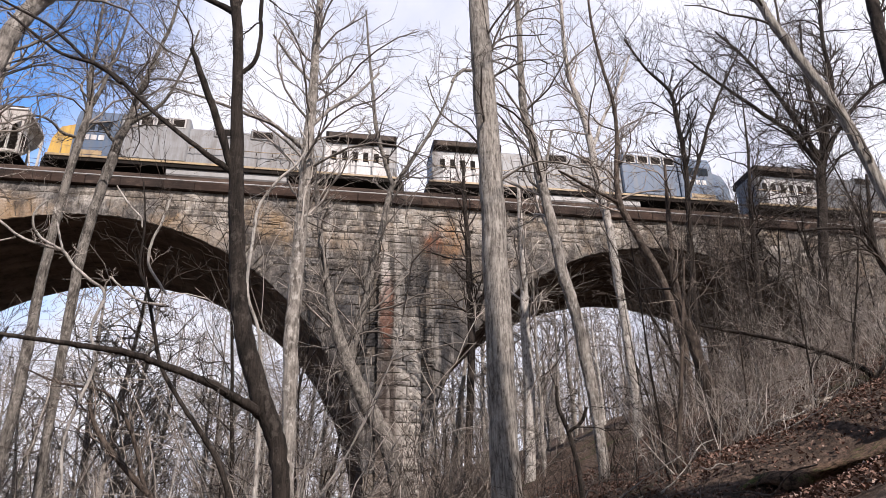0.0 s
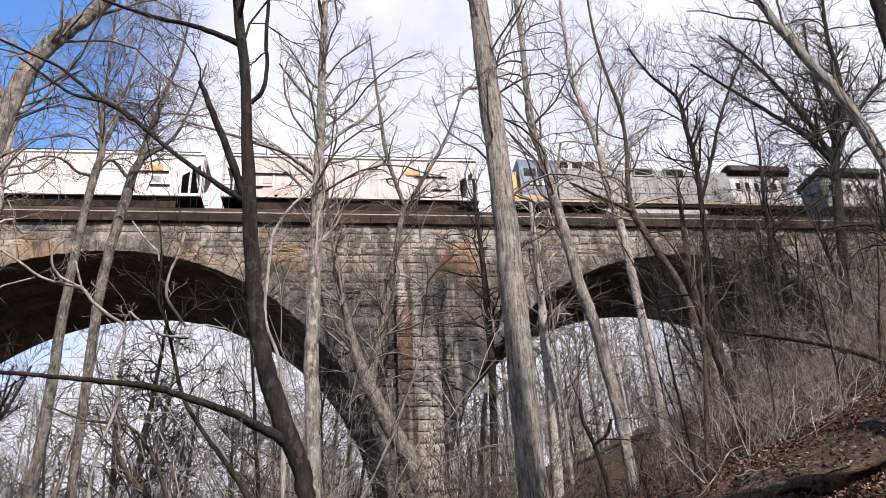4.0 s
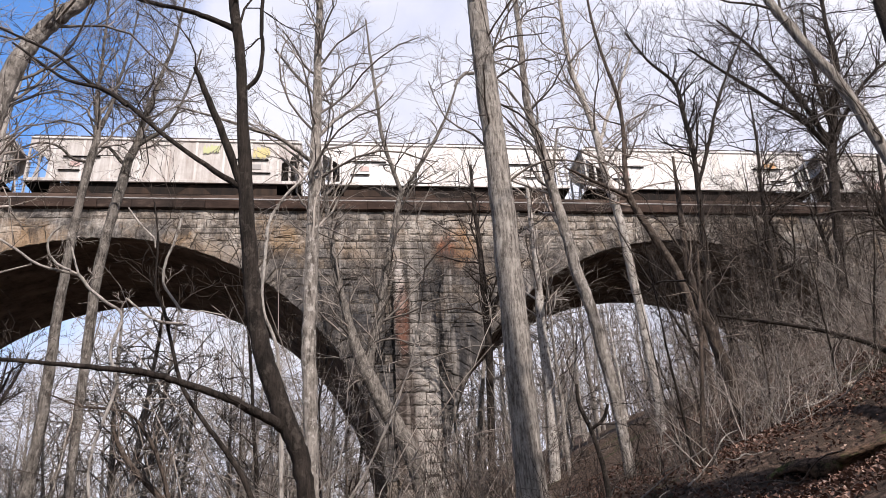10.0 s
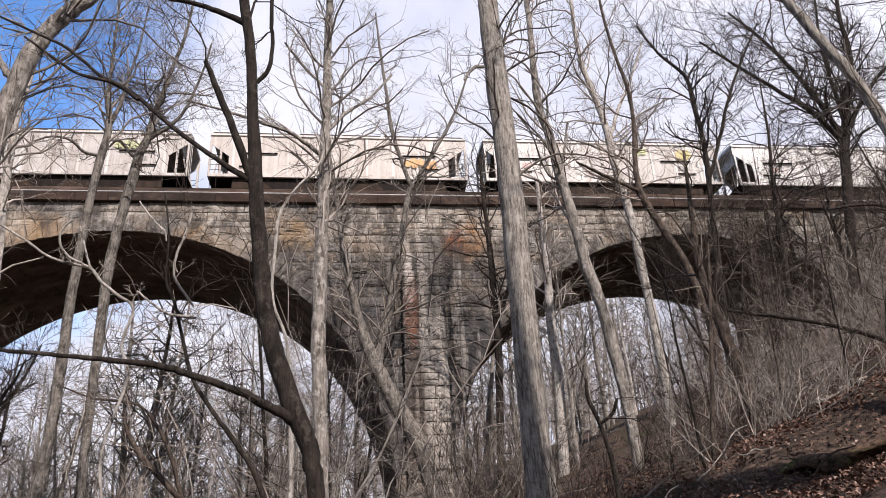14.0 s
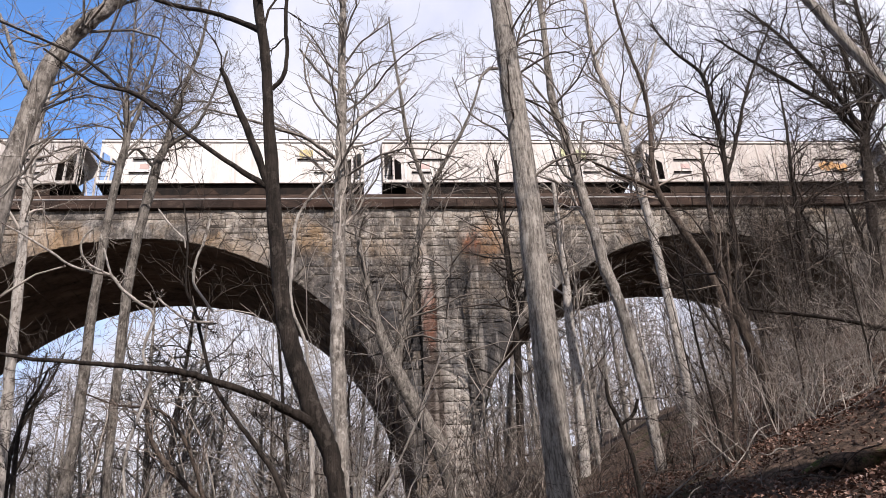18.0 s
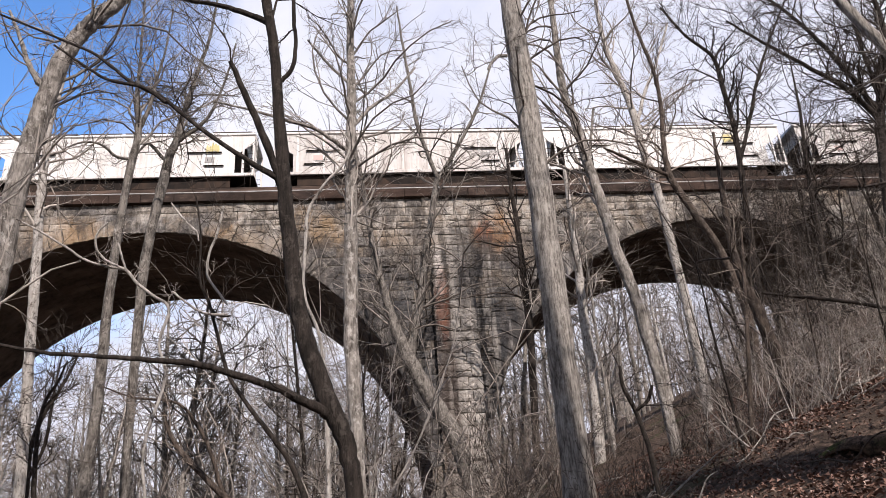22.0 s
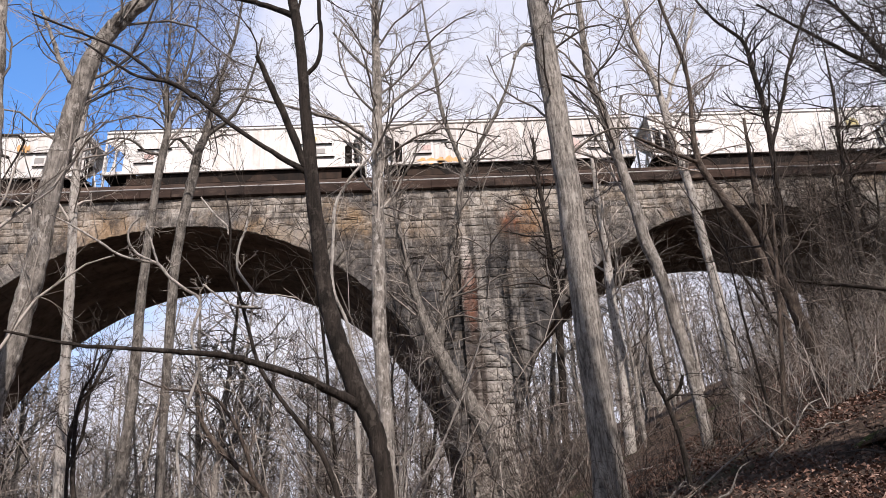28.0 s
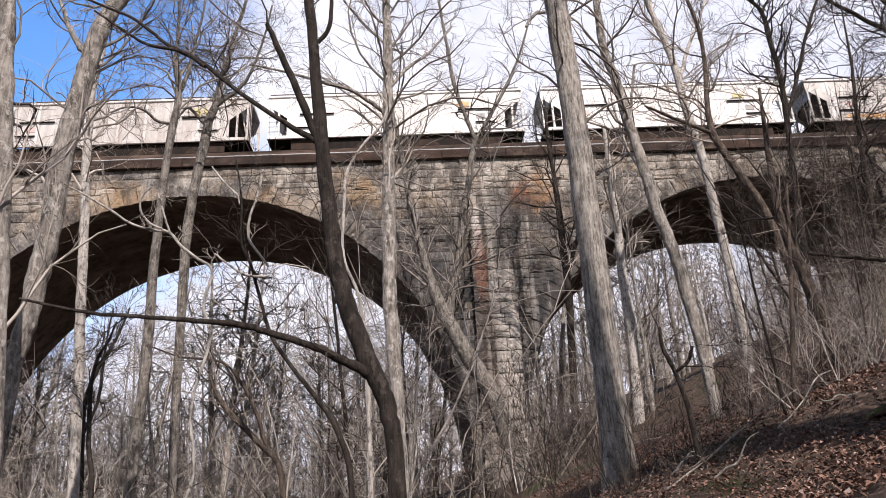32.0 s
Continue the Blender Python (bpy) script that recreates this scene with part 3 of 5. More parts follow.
    # ends: slope sheets, end bulkheads and platforms
    for e in (-1, 1):
        # slope sheet in dark steel, the shade of the end bay put into its colour
        part("slope_sheet", prism([(e * 5.4, 1.6), (e * 7.3, 3.9), (e * 7.3, 3.99), (e * 5.3, 1.6)], -HALF + 0.12, HALF - 0.12), SHADOW_STEEL, car, "sloping end sheet, its shade put into dark steel")
        part("end_bulkhead", box(e * 7.34 - 0.03, e * 7.34 + 0.03, -HALF + 0.1, HALF - 0.1, 3.7, top + 0.05), P, car)
        part("end_platform", box(*sorted((e * 6.0, e * L)), -HALF + 0.05, HALF - 0.05, sill - 0.16, sill - 0.08), DARK_STEEL, car)
        for y in (-0.9, 0.9):
            part("end_brace", rod((e * 7.8, y, sill - 0.1), (e * 7.34, y, 3.8), 0.05), P, car)
        for y in (-1.35, -0.95):
            part("ladder_rail", rod((e * (L + 0.02), y, sill - 0.1), (e * (L + 0.02), y, top), 0.022, 5), P, car)
        for k in range(8):
            z = sill + 0.1 + 0.36 * k
            part("ladder_rung", rod((e * (L + 0.02), -1.35, z), (e * (L + 0.02), -0.95, z), 0.015, 5), P, car)
        part("step_stirrup", join(rod((e * 7.75, -HALF, sill - 0.1), (e * 7.75, -HALF, 0.55), 0.02, 5), rod((e * 7.4, -HALF, sill - 0.1), (e * 7.4, -HALF, 0.55), 0.02, 5), rod((e * 7.75, -HALF, 0.55), (e * 7.4, -HALF, 0.55), 0.02, 5)), DARK_STEEL, car)
        part("brake_gear", box(*sorted((e * 6.7, e * 7.3)), -0.5, 0.5, sill - 0.08, sill + 0.4, 0.06), DARK_STEEL, car)
        part("coupler", join(box(*sorted((e * 7.7, e * 8.35)), -0.1, 0.1, 0.78, 1.0, 0.03), box(*sorted((e * 8.25, e * 8.52)), -0.17, 0.17, 0.74, 1.04, 0.05)), DARK_STEEL, car, "black knuckle coupler")
        bogie(car, e * 6.0, 1.72, 0.44)
    part("centre_sill", box(-7.9, 7.9, -0.2, 0.2, 0.8, 1.5, 0.02), DARK_STEEL, car)
    for k in (-3.4, 0, 3.4):
        part("outlet_bay", prism([(k - 1.65, 1.64), (k + 1.65, 1.64), (k + 0.35, 0.5), (k - 0.35, 0.5)], -1.35, 1.35), DARK_STEEL, car, "dark discharge bay under the wagon")
    # dark strip along the sill, put there for the shade under the wagon
    part("shade_girder", box(-6.5, 6.5, -1.34, -1.24, 0.80, sill - 0.18, 0.01), UNDER_SHADE, car, "dark brown strip for the shade below the side sill")
    for colour, x0, x1, z0, z1 in tags:
        part("spray_tag", spray(rng, x0, x1, z0, z1, -HALF - 0.006), GRAFFITI[colour], car, "sprayed %s tag on the wagon side" % colour)
    return car


def locomotive(label, body, nose, block):
    """A six-axle diesel, 22.5 m over couplers; its cab at -x."""
    G, B = body, LOCO_BLUE
    loco = tagged(new("locomotive"), label, "locomotive", "diesel locomotives of the train")
    part("frame", box(-10.4, 10.4, -1.5, 1.5, 1.25, 1.66, 0.03), DARK_STEEL, loco, "black underframe")
    for s in (-1, 1):
        part("sill_stripe", box(-10.35, 10.35, *sorted((s * 1.56, s * 1.5)), 1.50, 1.65, 0.01), LOCO_STRIPE, loco, "yellow stripe along the sill")
    hood = part("hood", section([(-1.2, 1.66), (-1.2, 4.18), (-0.95, 4.40), (0.95, 4.40), (1.2, 4.18), (1.2, 1.66)], -5.6, 10.0), G, loco, "grey long hood")
    for k in range(15):
        x = -5.2 + k * 0.98
        for s in (-1, 1):
            part("hood_door", box(x + 0.04, x + 0.9, *sorted((s * 1.235, s * 1.19)), 1.8, 3.75, 0.012), LOCO_PALE if x > 5.4 else G, hood)
            part("door_handle", box(x + 0.75, x + 0.8, *sorted((s * 1.26, s * 1.23)), 2.6, 2.8), DARK_STEEL, hood)
    # dynamic brake and blower blocks
    part("blower_block", box(-6.6, -2.6, -1.46, 1.46, 1.68, 4.80, 0.08), block, hood, "stained grey equipment block behind the cab")
    for k in range(4):
        for s in (-1, 1):
            part("vent_frame", box(-6.42 + 0.92 * k, -5.62 + 0.92 * k, *sorted((s * 1.49, s * 1.44)), 4.04, 4.70, 0.012), LOCO_PALE, hood, "pale vent frame")
            part("vent_grille", box(-6.34 + 0.92 * k, -5.70 + 0.92 * k, *sorted((s * 1.50, s * 1.46)), 4.11, 4.63), DARK_STEEL, hood, "dark vent grille")
    for x in (-1.2, 1.0):
        part("air_intake", box(x, x + 1.5, -1.3, 1.3, 3.7, 4.42, 0.06), G, hood)
        for s in (-1, 1):
            part("vent_grille", box(x + 0.15, x + 1.35, *sorted((s * 1.325, s * 1.29)), 3.85, 4.28), DARK_STEEL, hood)
    part("radiator_wing", section([(-1.21, 4.0), (-1.52, 4.22), (-1.52, 4.64), (-1.2, 4.74), (1.2, 4.74), (1.52, 4.64), (1.52, 4.22), (1.21, 4.0)], 5.6, 10.05), DARK_STEEL, hood, "dark overhanging radiator wing")
    for s in (-1, 1):
        part("radiator_screen", box(5.8, 9.85, *sorted((s * 1.545, s * 1.51)), 4.27, 4.58), SHADOW_STEEL, hood, "dark radiator screen")
    for k in range(6):
        for s in (-1, 1):
            part("louvre_panel", box(6.0 + 0.66 * k, 6.32 + 0.66 * k, *sorted((s * 1.26, s * 1.2)), 2.75, 3.4), DARK_STEEL, hood, "dark louvre in the hood side")
    part("hood_end", box(10.0, 10.12, -1.15, 1.15, 1.66, 4.2, 0.03), G, hood)
    cab = part("cab", section([(-1.52, 1.66), (-1.52, 4.15), (-1.25, 4.88), (1.25, 4.88), (1.52, 4.15), (1.52, 1.66)], -9.05, -6.62), B, loco, "dark blue driving cab")
    for x in (-8.75, -7.75):
        for s in (-1, 1):
            part("cab_window", box(x, x + 0.78, *sorted((s * 1.545, s * 1.5)), 3.42, 4.02, 0.01), GLASS, cab, "dark side window")
    for s in (-1, 1):
        for j in range(3):
            part("letter_bar", box(-8.5 + 0.42 * j, -8.18 + 0.42 * j, *sorted((s * 1.55, s * 1.5)), 2.72, 3.06), LOCO_PALE, cab, "pale lettering bar")
        part("side_patch", box(-9.0, -7.3, *sorted((s * 1.545, s * 1.5)), 1.7, 2.0, 0.004), LOCO_STRIPE, cab, "faded yellow band at the foot of the cab")
        part("cab_door", box(-7.05, -6.68, *sorted((s * 1.55, s * 1.5)), 1.72, 3.7, 0.008), B, cab)
    part("nose", prism([(-9.0, 1.66), (-10.45, 1.66), (-10.35, 2.9), (-9.95, 3.75), (-9.0, 4.05)], -1.1, 1.1), nose, loco, "short sloping nose")
    part("windscreen", box(-9.09, -9.03, -1.1, 1.1, 3.2, 3.9, 0.01), GLASS, cab)
    part("fuel_tank", section([(-1.35, 1.25), (-1.42, 0.85), (-1.2, 0.42), (1.2, 0.42), (1.42, 0.85), (1.35, 1.25)], -3.6, 3.4), LOCO_TANK, loco, "grey fuel tank")
    for e in (-1, 1):
        bogie(loco, e * 6.4, 3.9, 0.53, 3)
        part("pilot", box(*sorted((e * 10.3, e * 10.55)), -1.4, 1.4, 0.35, 1.4, 0.04), DARK_STEEL, loco)
        part("coupler", box(*sorted((e * 10.5, e * 11.25)), -0.16, 0.16, 0.75, 1.05, 0.05), DARK_STEEL, loco)
        for y in (-1.25, 1.25):
            for k in range(4):
                part("step", box(*sorted((e * 9.9, e * 10.45)), y - 0.25, y + 0.25, 0.4 + 0.32 * k, 0.44 + 0.32 * k), DARK_STEEL, loco, "corner step")
    for k in range(15):
        x = -9.6 + k * 1.4
        if not -9.2 < x < -2.5:
            for s in (-1, 1):
                part("handrail_post", rod((x, s * 1.47, 1.66), (x, s * 1.47, 2.7), 0.02, 5), G, loco)
    for s in (-1, 1):
        part("handrail", rod((-2.5, s * 1.52, 2.7), (10.2, s * 1.52, 2.7), 0.024, 5), LOCO_STRIPE, loco)
    return loco


PITCH = 17.03
RUN = [(0.0, -17.84), (1.5, -8.0), (3.0, 1.85), (4.5, 12.0), (9.0, 42.1), (13.0, 68.9), (19.0, 108.8), (23.0, 135.5), (28.0, 168.0), (32.0, 194.3)]
HOPPERS = [("grey", [("rose", -5.5, -3.8, 1.5, 2.3), ("orange", 3.2, 4.2, 3.2, 3.7)]), ("white", [("orange", 4.7, 5.6, 3.15, 3.7)]), ("white", []),
           ("grey", [("yellow", 5.0, 6.0, 3.2, 4.1), ("lime", 2.0, 3.0, 3.5, 4.2)]), ("tan", [("orange", 4.0, 6.0, 2.2, 3.0)]), ("grey", [("lime", 3.6, 5.2, 3.2, 4.0)]),
           ("white", [("yellow", 4.0, 4.8, 3.2, 3.9)]), ("grey", []), ("white", [("yellow", 5.0, 5.8, 3.1, 3.8)]), ("grey", [("orange", -5.8, -3.0, 1.4, 2.0), ("rose", 3.4, 4.5, 2.0, 3.0)]),
           ("white", [("yellow", 4.3, 5.0, 3.3, 3.8)]), ("white", [("orange", 3.8, 4.6, 3.2, 3.8)]), ("grey", [("yellow", 4.6, 5.4, 3.2, 3.9)]), ("white", [("orange", -4.0, -2.5, 2.0, 3.0)]),
           ("tan", [("lime", 3.8, 5.6, 3.1, 4.1)]), ("grey", [("red", -7.0, -4.6, 1.8, 2.8)]), ("grey", [])]
TONE_WORDS = {"white": "chalky white", "grey": "dusty light grey", "tan": "dirty beige"}
TRAIN = []      # (thing, its centre behind the leading end of the first wagon, turned round)
for n, (tone, tags) in enumerate(HOPPERS):
    words = "%s covered hopper wagon%s" % (TONE_WORDS[tone], " with a sprayed %s tag" % tags[0][0] if tags else " with plain panelled sides")
    TRAIN.append((hopper(words, tone, random.Random(n), tags), -7.93 - PITCH * n, False))
TRAIN.append((locomotive("grey diesel locomotive with blue cab and yellow nose", LOCO_GREY, LOCO_YELLOW, LOCO_GREY), 0.75 + 11.1, False))
TRAIN.append((locomotive("grey diesel locomotive with dark radiator wings and blue cab", LOCO_GREY, LOCO_BLUE, LOCO_BLUE), 0.75 + 11.1 + 22.5, True))
TRAIN.append((locomotive("leading diesel locomotive in shade-darkened grey and dark blue", LOCO_SHADED, LOCO_BLUE, LOCO_BLUE), 0.75 + 11.1 + 45.0, True))


def motions():
    for thing, offset, turned in TRAIN:
        walk(thing, [(t, pose(s + offset, TRACK, RAILTOP, 0, 0, 180 if turned else 0)) for t, s in RUN])

# ---- trees ----
def tubes(paths, radii, sides):
    """Tapered tubes along many paths at once: paths (n, k, 3), radii (n, k). Gives vertex and quad arrays."""
    n, k, _ = paths.shape
    tan = np.gradient(paths, axis=1)
    tan /= np.linalg.norm(tan, axis=2, keepdims=True) + 1e-9
    mean = tan.mean(axis=1)
    ref = np.where(np.abs(mean[:, 2:3]) < 0.8, np.array([[0, 0, 1.0]]), np.array([[1.0, 0, 0]]))[:, None, :]
    u = np.cross(tan, np.broadcast_to(ref, tan.shape))
    u /= np.linalg.norm(u, axis=2, keepdims=True) + 1e-9
    w = np.cross(tan, u)
    a = np.arange(sides) * (2 * np.pi / sides)
    ring = u[:, :, None, :] * np.cos(a)[:, None] + w[:, :, None, :] * np.sin(a)[:, None]
    v = (paths[:, :, None, :] + ring * radii[:, :, None, None]).reshape(-1, 3)
    base = (np.arange(n) * k * sides)[:, None, None]
    i = np.arange(k - 1)[:, None] * sides
    j = np.arange(sides)
    j2 = (j + 1) % sides
    q = np.stack([i + j, i + j2, i + sides + j2, i + sides + j], axis=-1).reshape(1, -1, 4) + base
    return v, q.reshape(-1, 4)


def quad_mesh(name, pieces, material):
    vs, qs, o = [], [], 0
    for v, q in pieces:
        vs.append(v)
        qs.append(q + o)
        o += len(v)
    v, q = np.concatenate(vs), np.concatenate(qs)
    me = bpy.data.meshes.new(name)
    me.vertices.add(len(v))
    me.vertices.foreach_set("co", v.astype(np.float32).ravel())
    me.loops.add(q.size)
    me.loops.foreach_set("vertex_index", q.astype(np.int32).ravel())
    me.polygons.add(len(q))
    me.polygons.foreach_set("loop_start", np.arange(0, q.size, 4, dtype=np.int32))
    me.polygons.foreach_set("loop_total", np.full(len(q), 4, dtype=np.int32))
    me.polygons.foreach_set("use_smooth", np.ones(len(q), dtype=bool))
    me.materials.append(material)
    me.update(calc_edges=True)
    return me


def through_points(p, steps):
    """A smooth curve through control points (k, 4): x, y, z, radius."""
    p = np.asarray(p, float)
    e = np.vstack([2 * p[0] - p[1], p, 2 * p[-1] - p[-2]])
    out = []
    for i in range(len(p) - 1):
        a, b, c, d = e[i:i + 4]
        for t in np.arange(steps) / steps:
            out.append(0.5 * (2 * b + (c - a) * t + (2 * a - 5 * b + 4 * c - d) * t * t + (3 * b - a - 3 * c + d) * t ** 3))
    out.append(p[-1])
    out = np.array(out)
    out[:, 3] = np.maximum(out[:, 3], 0.002)
    return out


def roughen(curve, rng, amount):
    """Knots and small bends along a limb."""
    c = curve.copy()
    c[1:-1, :3] += rng.normal(0, 1, (len(c) - 2, 3)) * (c[1:-1, 3:4] * amount)
    c[:, 3] *= 1 + rng.normal(0, 0.035 if amount > 0.06 else 0.018, len(c))
    return c


class Sprays:
    """Collects branches and twigs by level, grown from limbs."""

    def __init__(self, rng):
        self.rng, self.level = rng, defaultdict(list)

    def branch(self, start, way, length, radius, depth, children, rise=0.25, K=7):
        rng = self.rng
        way = way / (np.linalg.norm(way) + 1e-9)
        pts, p, d, turn = [start], start, way, np.zeros(3)
        for i in range(K - 1):
            turn = turn * 0.45 + rng.normal(0, self.crook, 3)
            d = d + turn + np.array([0, 0, rise * 0.22])
            d /= np.linalg.norm(d)
            p = p + d * (length / (K - 1))
            pts.append(p)
        pts = np.array(pts)
        r = radius * np.linspace(1, 0.36, K) ** 0.9
        self.level[K, 6 if radius > 0.05 else 5 if radius > 0.025 else 3].append((pts, r))
        if depth <= 0:
            return
        n = max(2, int(round(children * rng.uniform(0.75, 1.25))))
        for j in range(n):
            s = (0.14 + 0.86 * (j + rng.uniform(0.1, 0.9)) / n) * (K - 1)
            i = min(int(s), K - 2)
            q = pts[i] + (pts[i + 1] - pts[i]) * (s - i)
            t = pts[i + 1] - pts[i]
            t = t / np.linalg.norm(t)
            side = np.cross(t, rng.normal(0, 1, 3))
            side /= np.linalg.norm(side) + 1e-9
            a = rng.uniform(0.35, 0.95)
            here = radius * (1 - 0.6 * s / (K - 1))
            self.branch(q, t * math.cos(a) + side * math.sin(a), length * rng.uniform(0.35, 0.75) * (1.12 - 0.5 * s / (K - 1)), max(self.thin, here * rng.uniform(0.45, 0.75)), depth - 1, children, rise, self.mid if depth > 1 else self.last)

    def along(self, curve, count, start, spread, reach, ratio, depth, children, rise=0.25):
        rng = self.rng
        n = len(curve) - 1
        for j in range(count):
            s = (start + (0.99 - start) * (j + rng.random()) / count) * n
            i = int(s)
            c = curve[i] + (curve[i + 1] - curve[i]) * (s - i)
            t = curve[i + 1, :3] - curve[i, :3]
            t /= np.linalg.norm(t) + 1e-9
            side = np.cross(t, rng.normal(0, 1, 3))
            side /= np.linalg.norm(side) + 1e-9
            a = rng.uniform(*spread)
            r = c[3] * rng.uniform(*ratio)
            self.branch(c[:3], t * math.cos(a) + side * math.sin(a), rng.uniform(*reach), max(self.thin, min(r, self.stout)), depth, children, rise)

    thin, crook, last, mid, stout = 0.004, 0.24, 4, 6, 0.05

    def mesh(self, name, material):
        pieces = []
        for (K, sides), rows in self.level.items():
            pieces.append(tubes(np.array([p for p, _ in rows]), np.array([r for _, r in rows]), sides))
        return quad_mesh(name, pieces, material)


class Tree:
    """A tree set by the run of its trunk and main limbs; finer branches grow from those."""
    count = 0

    def __init__(self, label, tone, crown, curl=0.2, bare=0.4):
        Tree.count += 1
        self.label, self.tone, self.crown, self.curl, self.bare = label, tone, crown, curl, bare
        self.limbs = []

    def limb(self, *points):
        self.limbs.append(points)

    def done(self):
        rng = np.random.default_rng(100 + Tree.count)
        x, y, z, r = self.limbs[0][0]
        foot = ground_z(x, y)
        first = list(self.limbs[0])
        if z > foot + 0.05:
            drift = (first[0][0] - first[1][0], first[0][1] - first[1][1])
            h = (z - foot)
            first = [(x + drift[0] * 0.3, y, foot - 0.8, r * 1.3)] + ([(x + drift[0] * 0.15, y, foot + h * 0.4, r * 1.05)] if h > 1.6 else []) + (first if h > 0.6 else first[1:])
        root = tagged(new("tree"), self.label, "tree", "trees before the viaduct")
        root.location = (first[0][0], first[0][1], foot)
        base = np.array(root.location)
        crown = Sprays(rng)
        crown.thin, crown.stout, crown.crook = 0.0030 + 0.00014 * y, 0.016 + 0.0012 * y, self.curl
        for n, pts in enumerate([first] + self.limbs[1:]):
            curve = roughen(through_points(pts, 5), rng, (0.03 if pts[0][3] > 0.2 else 0.055) if n == 0 else 0.12)
            curve[:, :3] -= base
            big = n == 0 and curve[:, 3].max() > 0.12
            if big:
                curve = through_points(curve, 3)
            sides = 30 if big else 12 if n == 0 else 7
            v, q = tubes(curve[None, :, :3], curve[None, :, 3], sides)
            if big:      # furrows running up the bark
                ring, turn = np.divmod(np.arange(len(v)), sides)
                a = turn * (math.tau / sides)
                furrow = np.sin(a * 7 + 1.7 * np.sin(ring * 0.21)) * 0.5 + np.sin(a * 11 + ring * 0.13) * 0.35 + rng.normal(0, 0.2, len(v))
                mid = curve[ring, :3]
                v = mid + (v - mid) * (1 + 0.04 * furrow)[:, None]
            part("trunk" if n == 0 else "limb", quad_mesh("trunk" if n == 0 else "limb", [(v, q)], BARK[self.tone]), BARK[self.tone], root)
            length = np.linalg.norm(np.diff(curve[:, :3], axis=0), axis=1).sum()
            k = max(3 if self.crown > 0.25 else 0, int(round(self.crown * (1.9 if n == 0 else 2.6) * length)))
            size = max(0.8, min(4.0, curve[:, 3].max() * (21 if n == 0 else 26)))
            crown.along(curve, k, self.bare if n == 0 else 0.1, (0.4, 1.05), (size * 0.35, size), (0.2, 0.5), 2, 5)
        part("crown", crown.mesh("crown", TWIG[self.tone]), TWIG[self.tone], root, "bare fine branches and twigs")
        return root


def wild_tree(seed, tone, height, label, thin=0.016, low=0.28, stout=1.0, boughs=1.0, last=2):
    """A forest tree of its own shape, for the woods."""
    rng = np.random.default_rng(seed)
    root = tagged(new("tree"), label, "tree", "trees of the bare woods")
    n = 9
    bend = rng.normal(0, 0.05, (n, 2)).cumsum(axis=0) * height * 0.06
    z = np.linspace(-0.4, height, n)
    r = stout * height * 0.0105 * np.linspace(1.15, 0.10, n) ** 0.85
    pts = np.column_stack([bend[:, 0], bend[:, 1], z, r])
    pts[0, :2] = pts[1, :2] = 0
    curve = roughen(through_points(pts, 3), rng, 0.15)
    part("trunk", quad_mesh("trunk", [tubes(curve[None, :, :3], curve[None, :, 3], 7)], BARK[tone]), BARK[tone], root)
    crown = Sprays(rng)
    crown.thin, crown.last, crown.crook, crown.mid = thin, last, 0.34 if last == 2 else 0.26, 4
    crown.along(curve, int((17 + height * 0.6) * boughs), low, (0.5, 1.3), (height * 0.12, height * 0.34), (0.3, 0.6), 2, 4.6, 0.35)
    part("crown", crown.mesh("crown", TWIG[tone]), TWIG[tone], root, "bare branching crown")
    return root


def shrub(seed, tone, height, stems, label, thin=0.0075):
    rng = np.random.default_rng(seed)
    root = tagged(new("shrub"), label, "shrub", "leafless undergrowth")
    tw = Sprays(rng)
    tw.thin, tw.last, tw.mid, tw.crook = thin, 4, 5, 0.2
    for _ in range(stems):
        a, lean, out = rng.uniform(0, math.tau), abs(rng.normal(0.16, 0.2)), 0.32 * height * rng.random() ** 0.6
        way = np.array([math.cos(a) * lean, math.sin(a) * lean, 1.0])
        tw.branch(np.array([math.cos(a) * out, math.sin(a) * out, -0.15 - 0.3 * out]), way, height * rng.uniform(0.5, 1.1), 0.005 + 0.0026 * height * rng.uniform(0.4, 1.3), 2, 2.6, 0.18)
    part("thicket", tw.mesh("thicket", TWIG[tone]), TWIG[tone], root)
    return root

# the trees that stand before the viaduct
grow = Tree("tall straight grey-barked tree with a bare upper trunk", "grey", 0.35)
grow.limb((3.40, 13.50, 2.56, 0.272), (3.45, 13.50, 3.92, 0.265), (3.45, 13.50, 4.97, 0.269), (3.46, 13.50, 7.30, 0.261), (3.45, 13.50, 9.98, 0.256), (3.40, 13.50, 11.95, 0.254), (3.37, 13.50, 13.26, 0.246), (3.36, 13.50, 14.85, 0.238), (3.35, 13.50, 17.80, 0.219), (3.49, 13.50, 23.74, 0.175))
grow.limb((3.08, 13.40, 12.53, 0.042), (2.87, 13.27, 12.41, 0.042), (2.67, 13.13, 12.13, 0.035), (2.54, 13.00, 11.83, 0.029))
grow.done()
grow = Tree("slender dark-barked tree with a long side limb", "dark", 0.2, 0.2, 0.8)
grow.limb((-0.28, 7.50, 2.13, 0.087), (-0.34, 7.50, 2.79, 0.088), (-0.42, 7.50, 3.09, 0.095), (-0.57, 7.50, 3.43, 0.102), (-0.73, 7.50, 3.87, 0.100), (-0.86, 7.50, 4.36, 0.092), (-0.93, 7.50, 4.88, 0.089), (-1.00, 7.50, 5.43, 0.086), (-1.07, 7.50, 6.15, 0.080), (-1.15, 7.50, 7.10, 0.064), (-1.22, 7.50, 7.87, 0.062), (-1.35, 7.50, 8.69, 0.063), (-1.49, 7.50, 9.89, 0.055), (-1.71, 7.50, 11.93, 0.036))
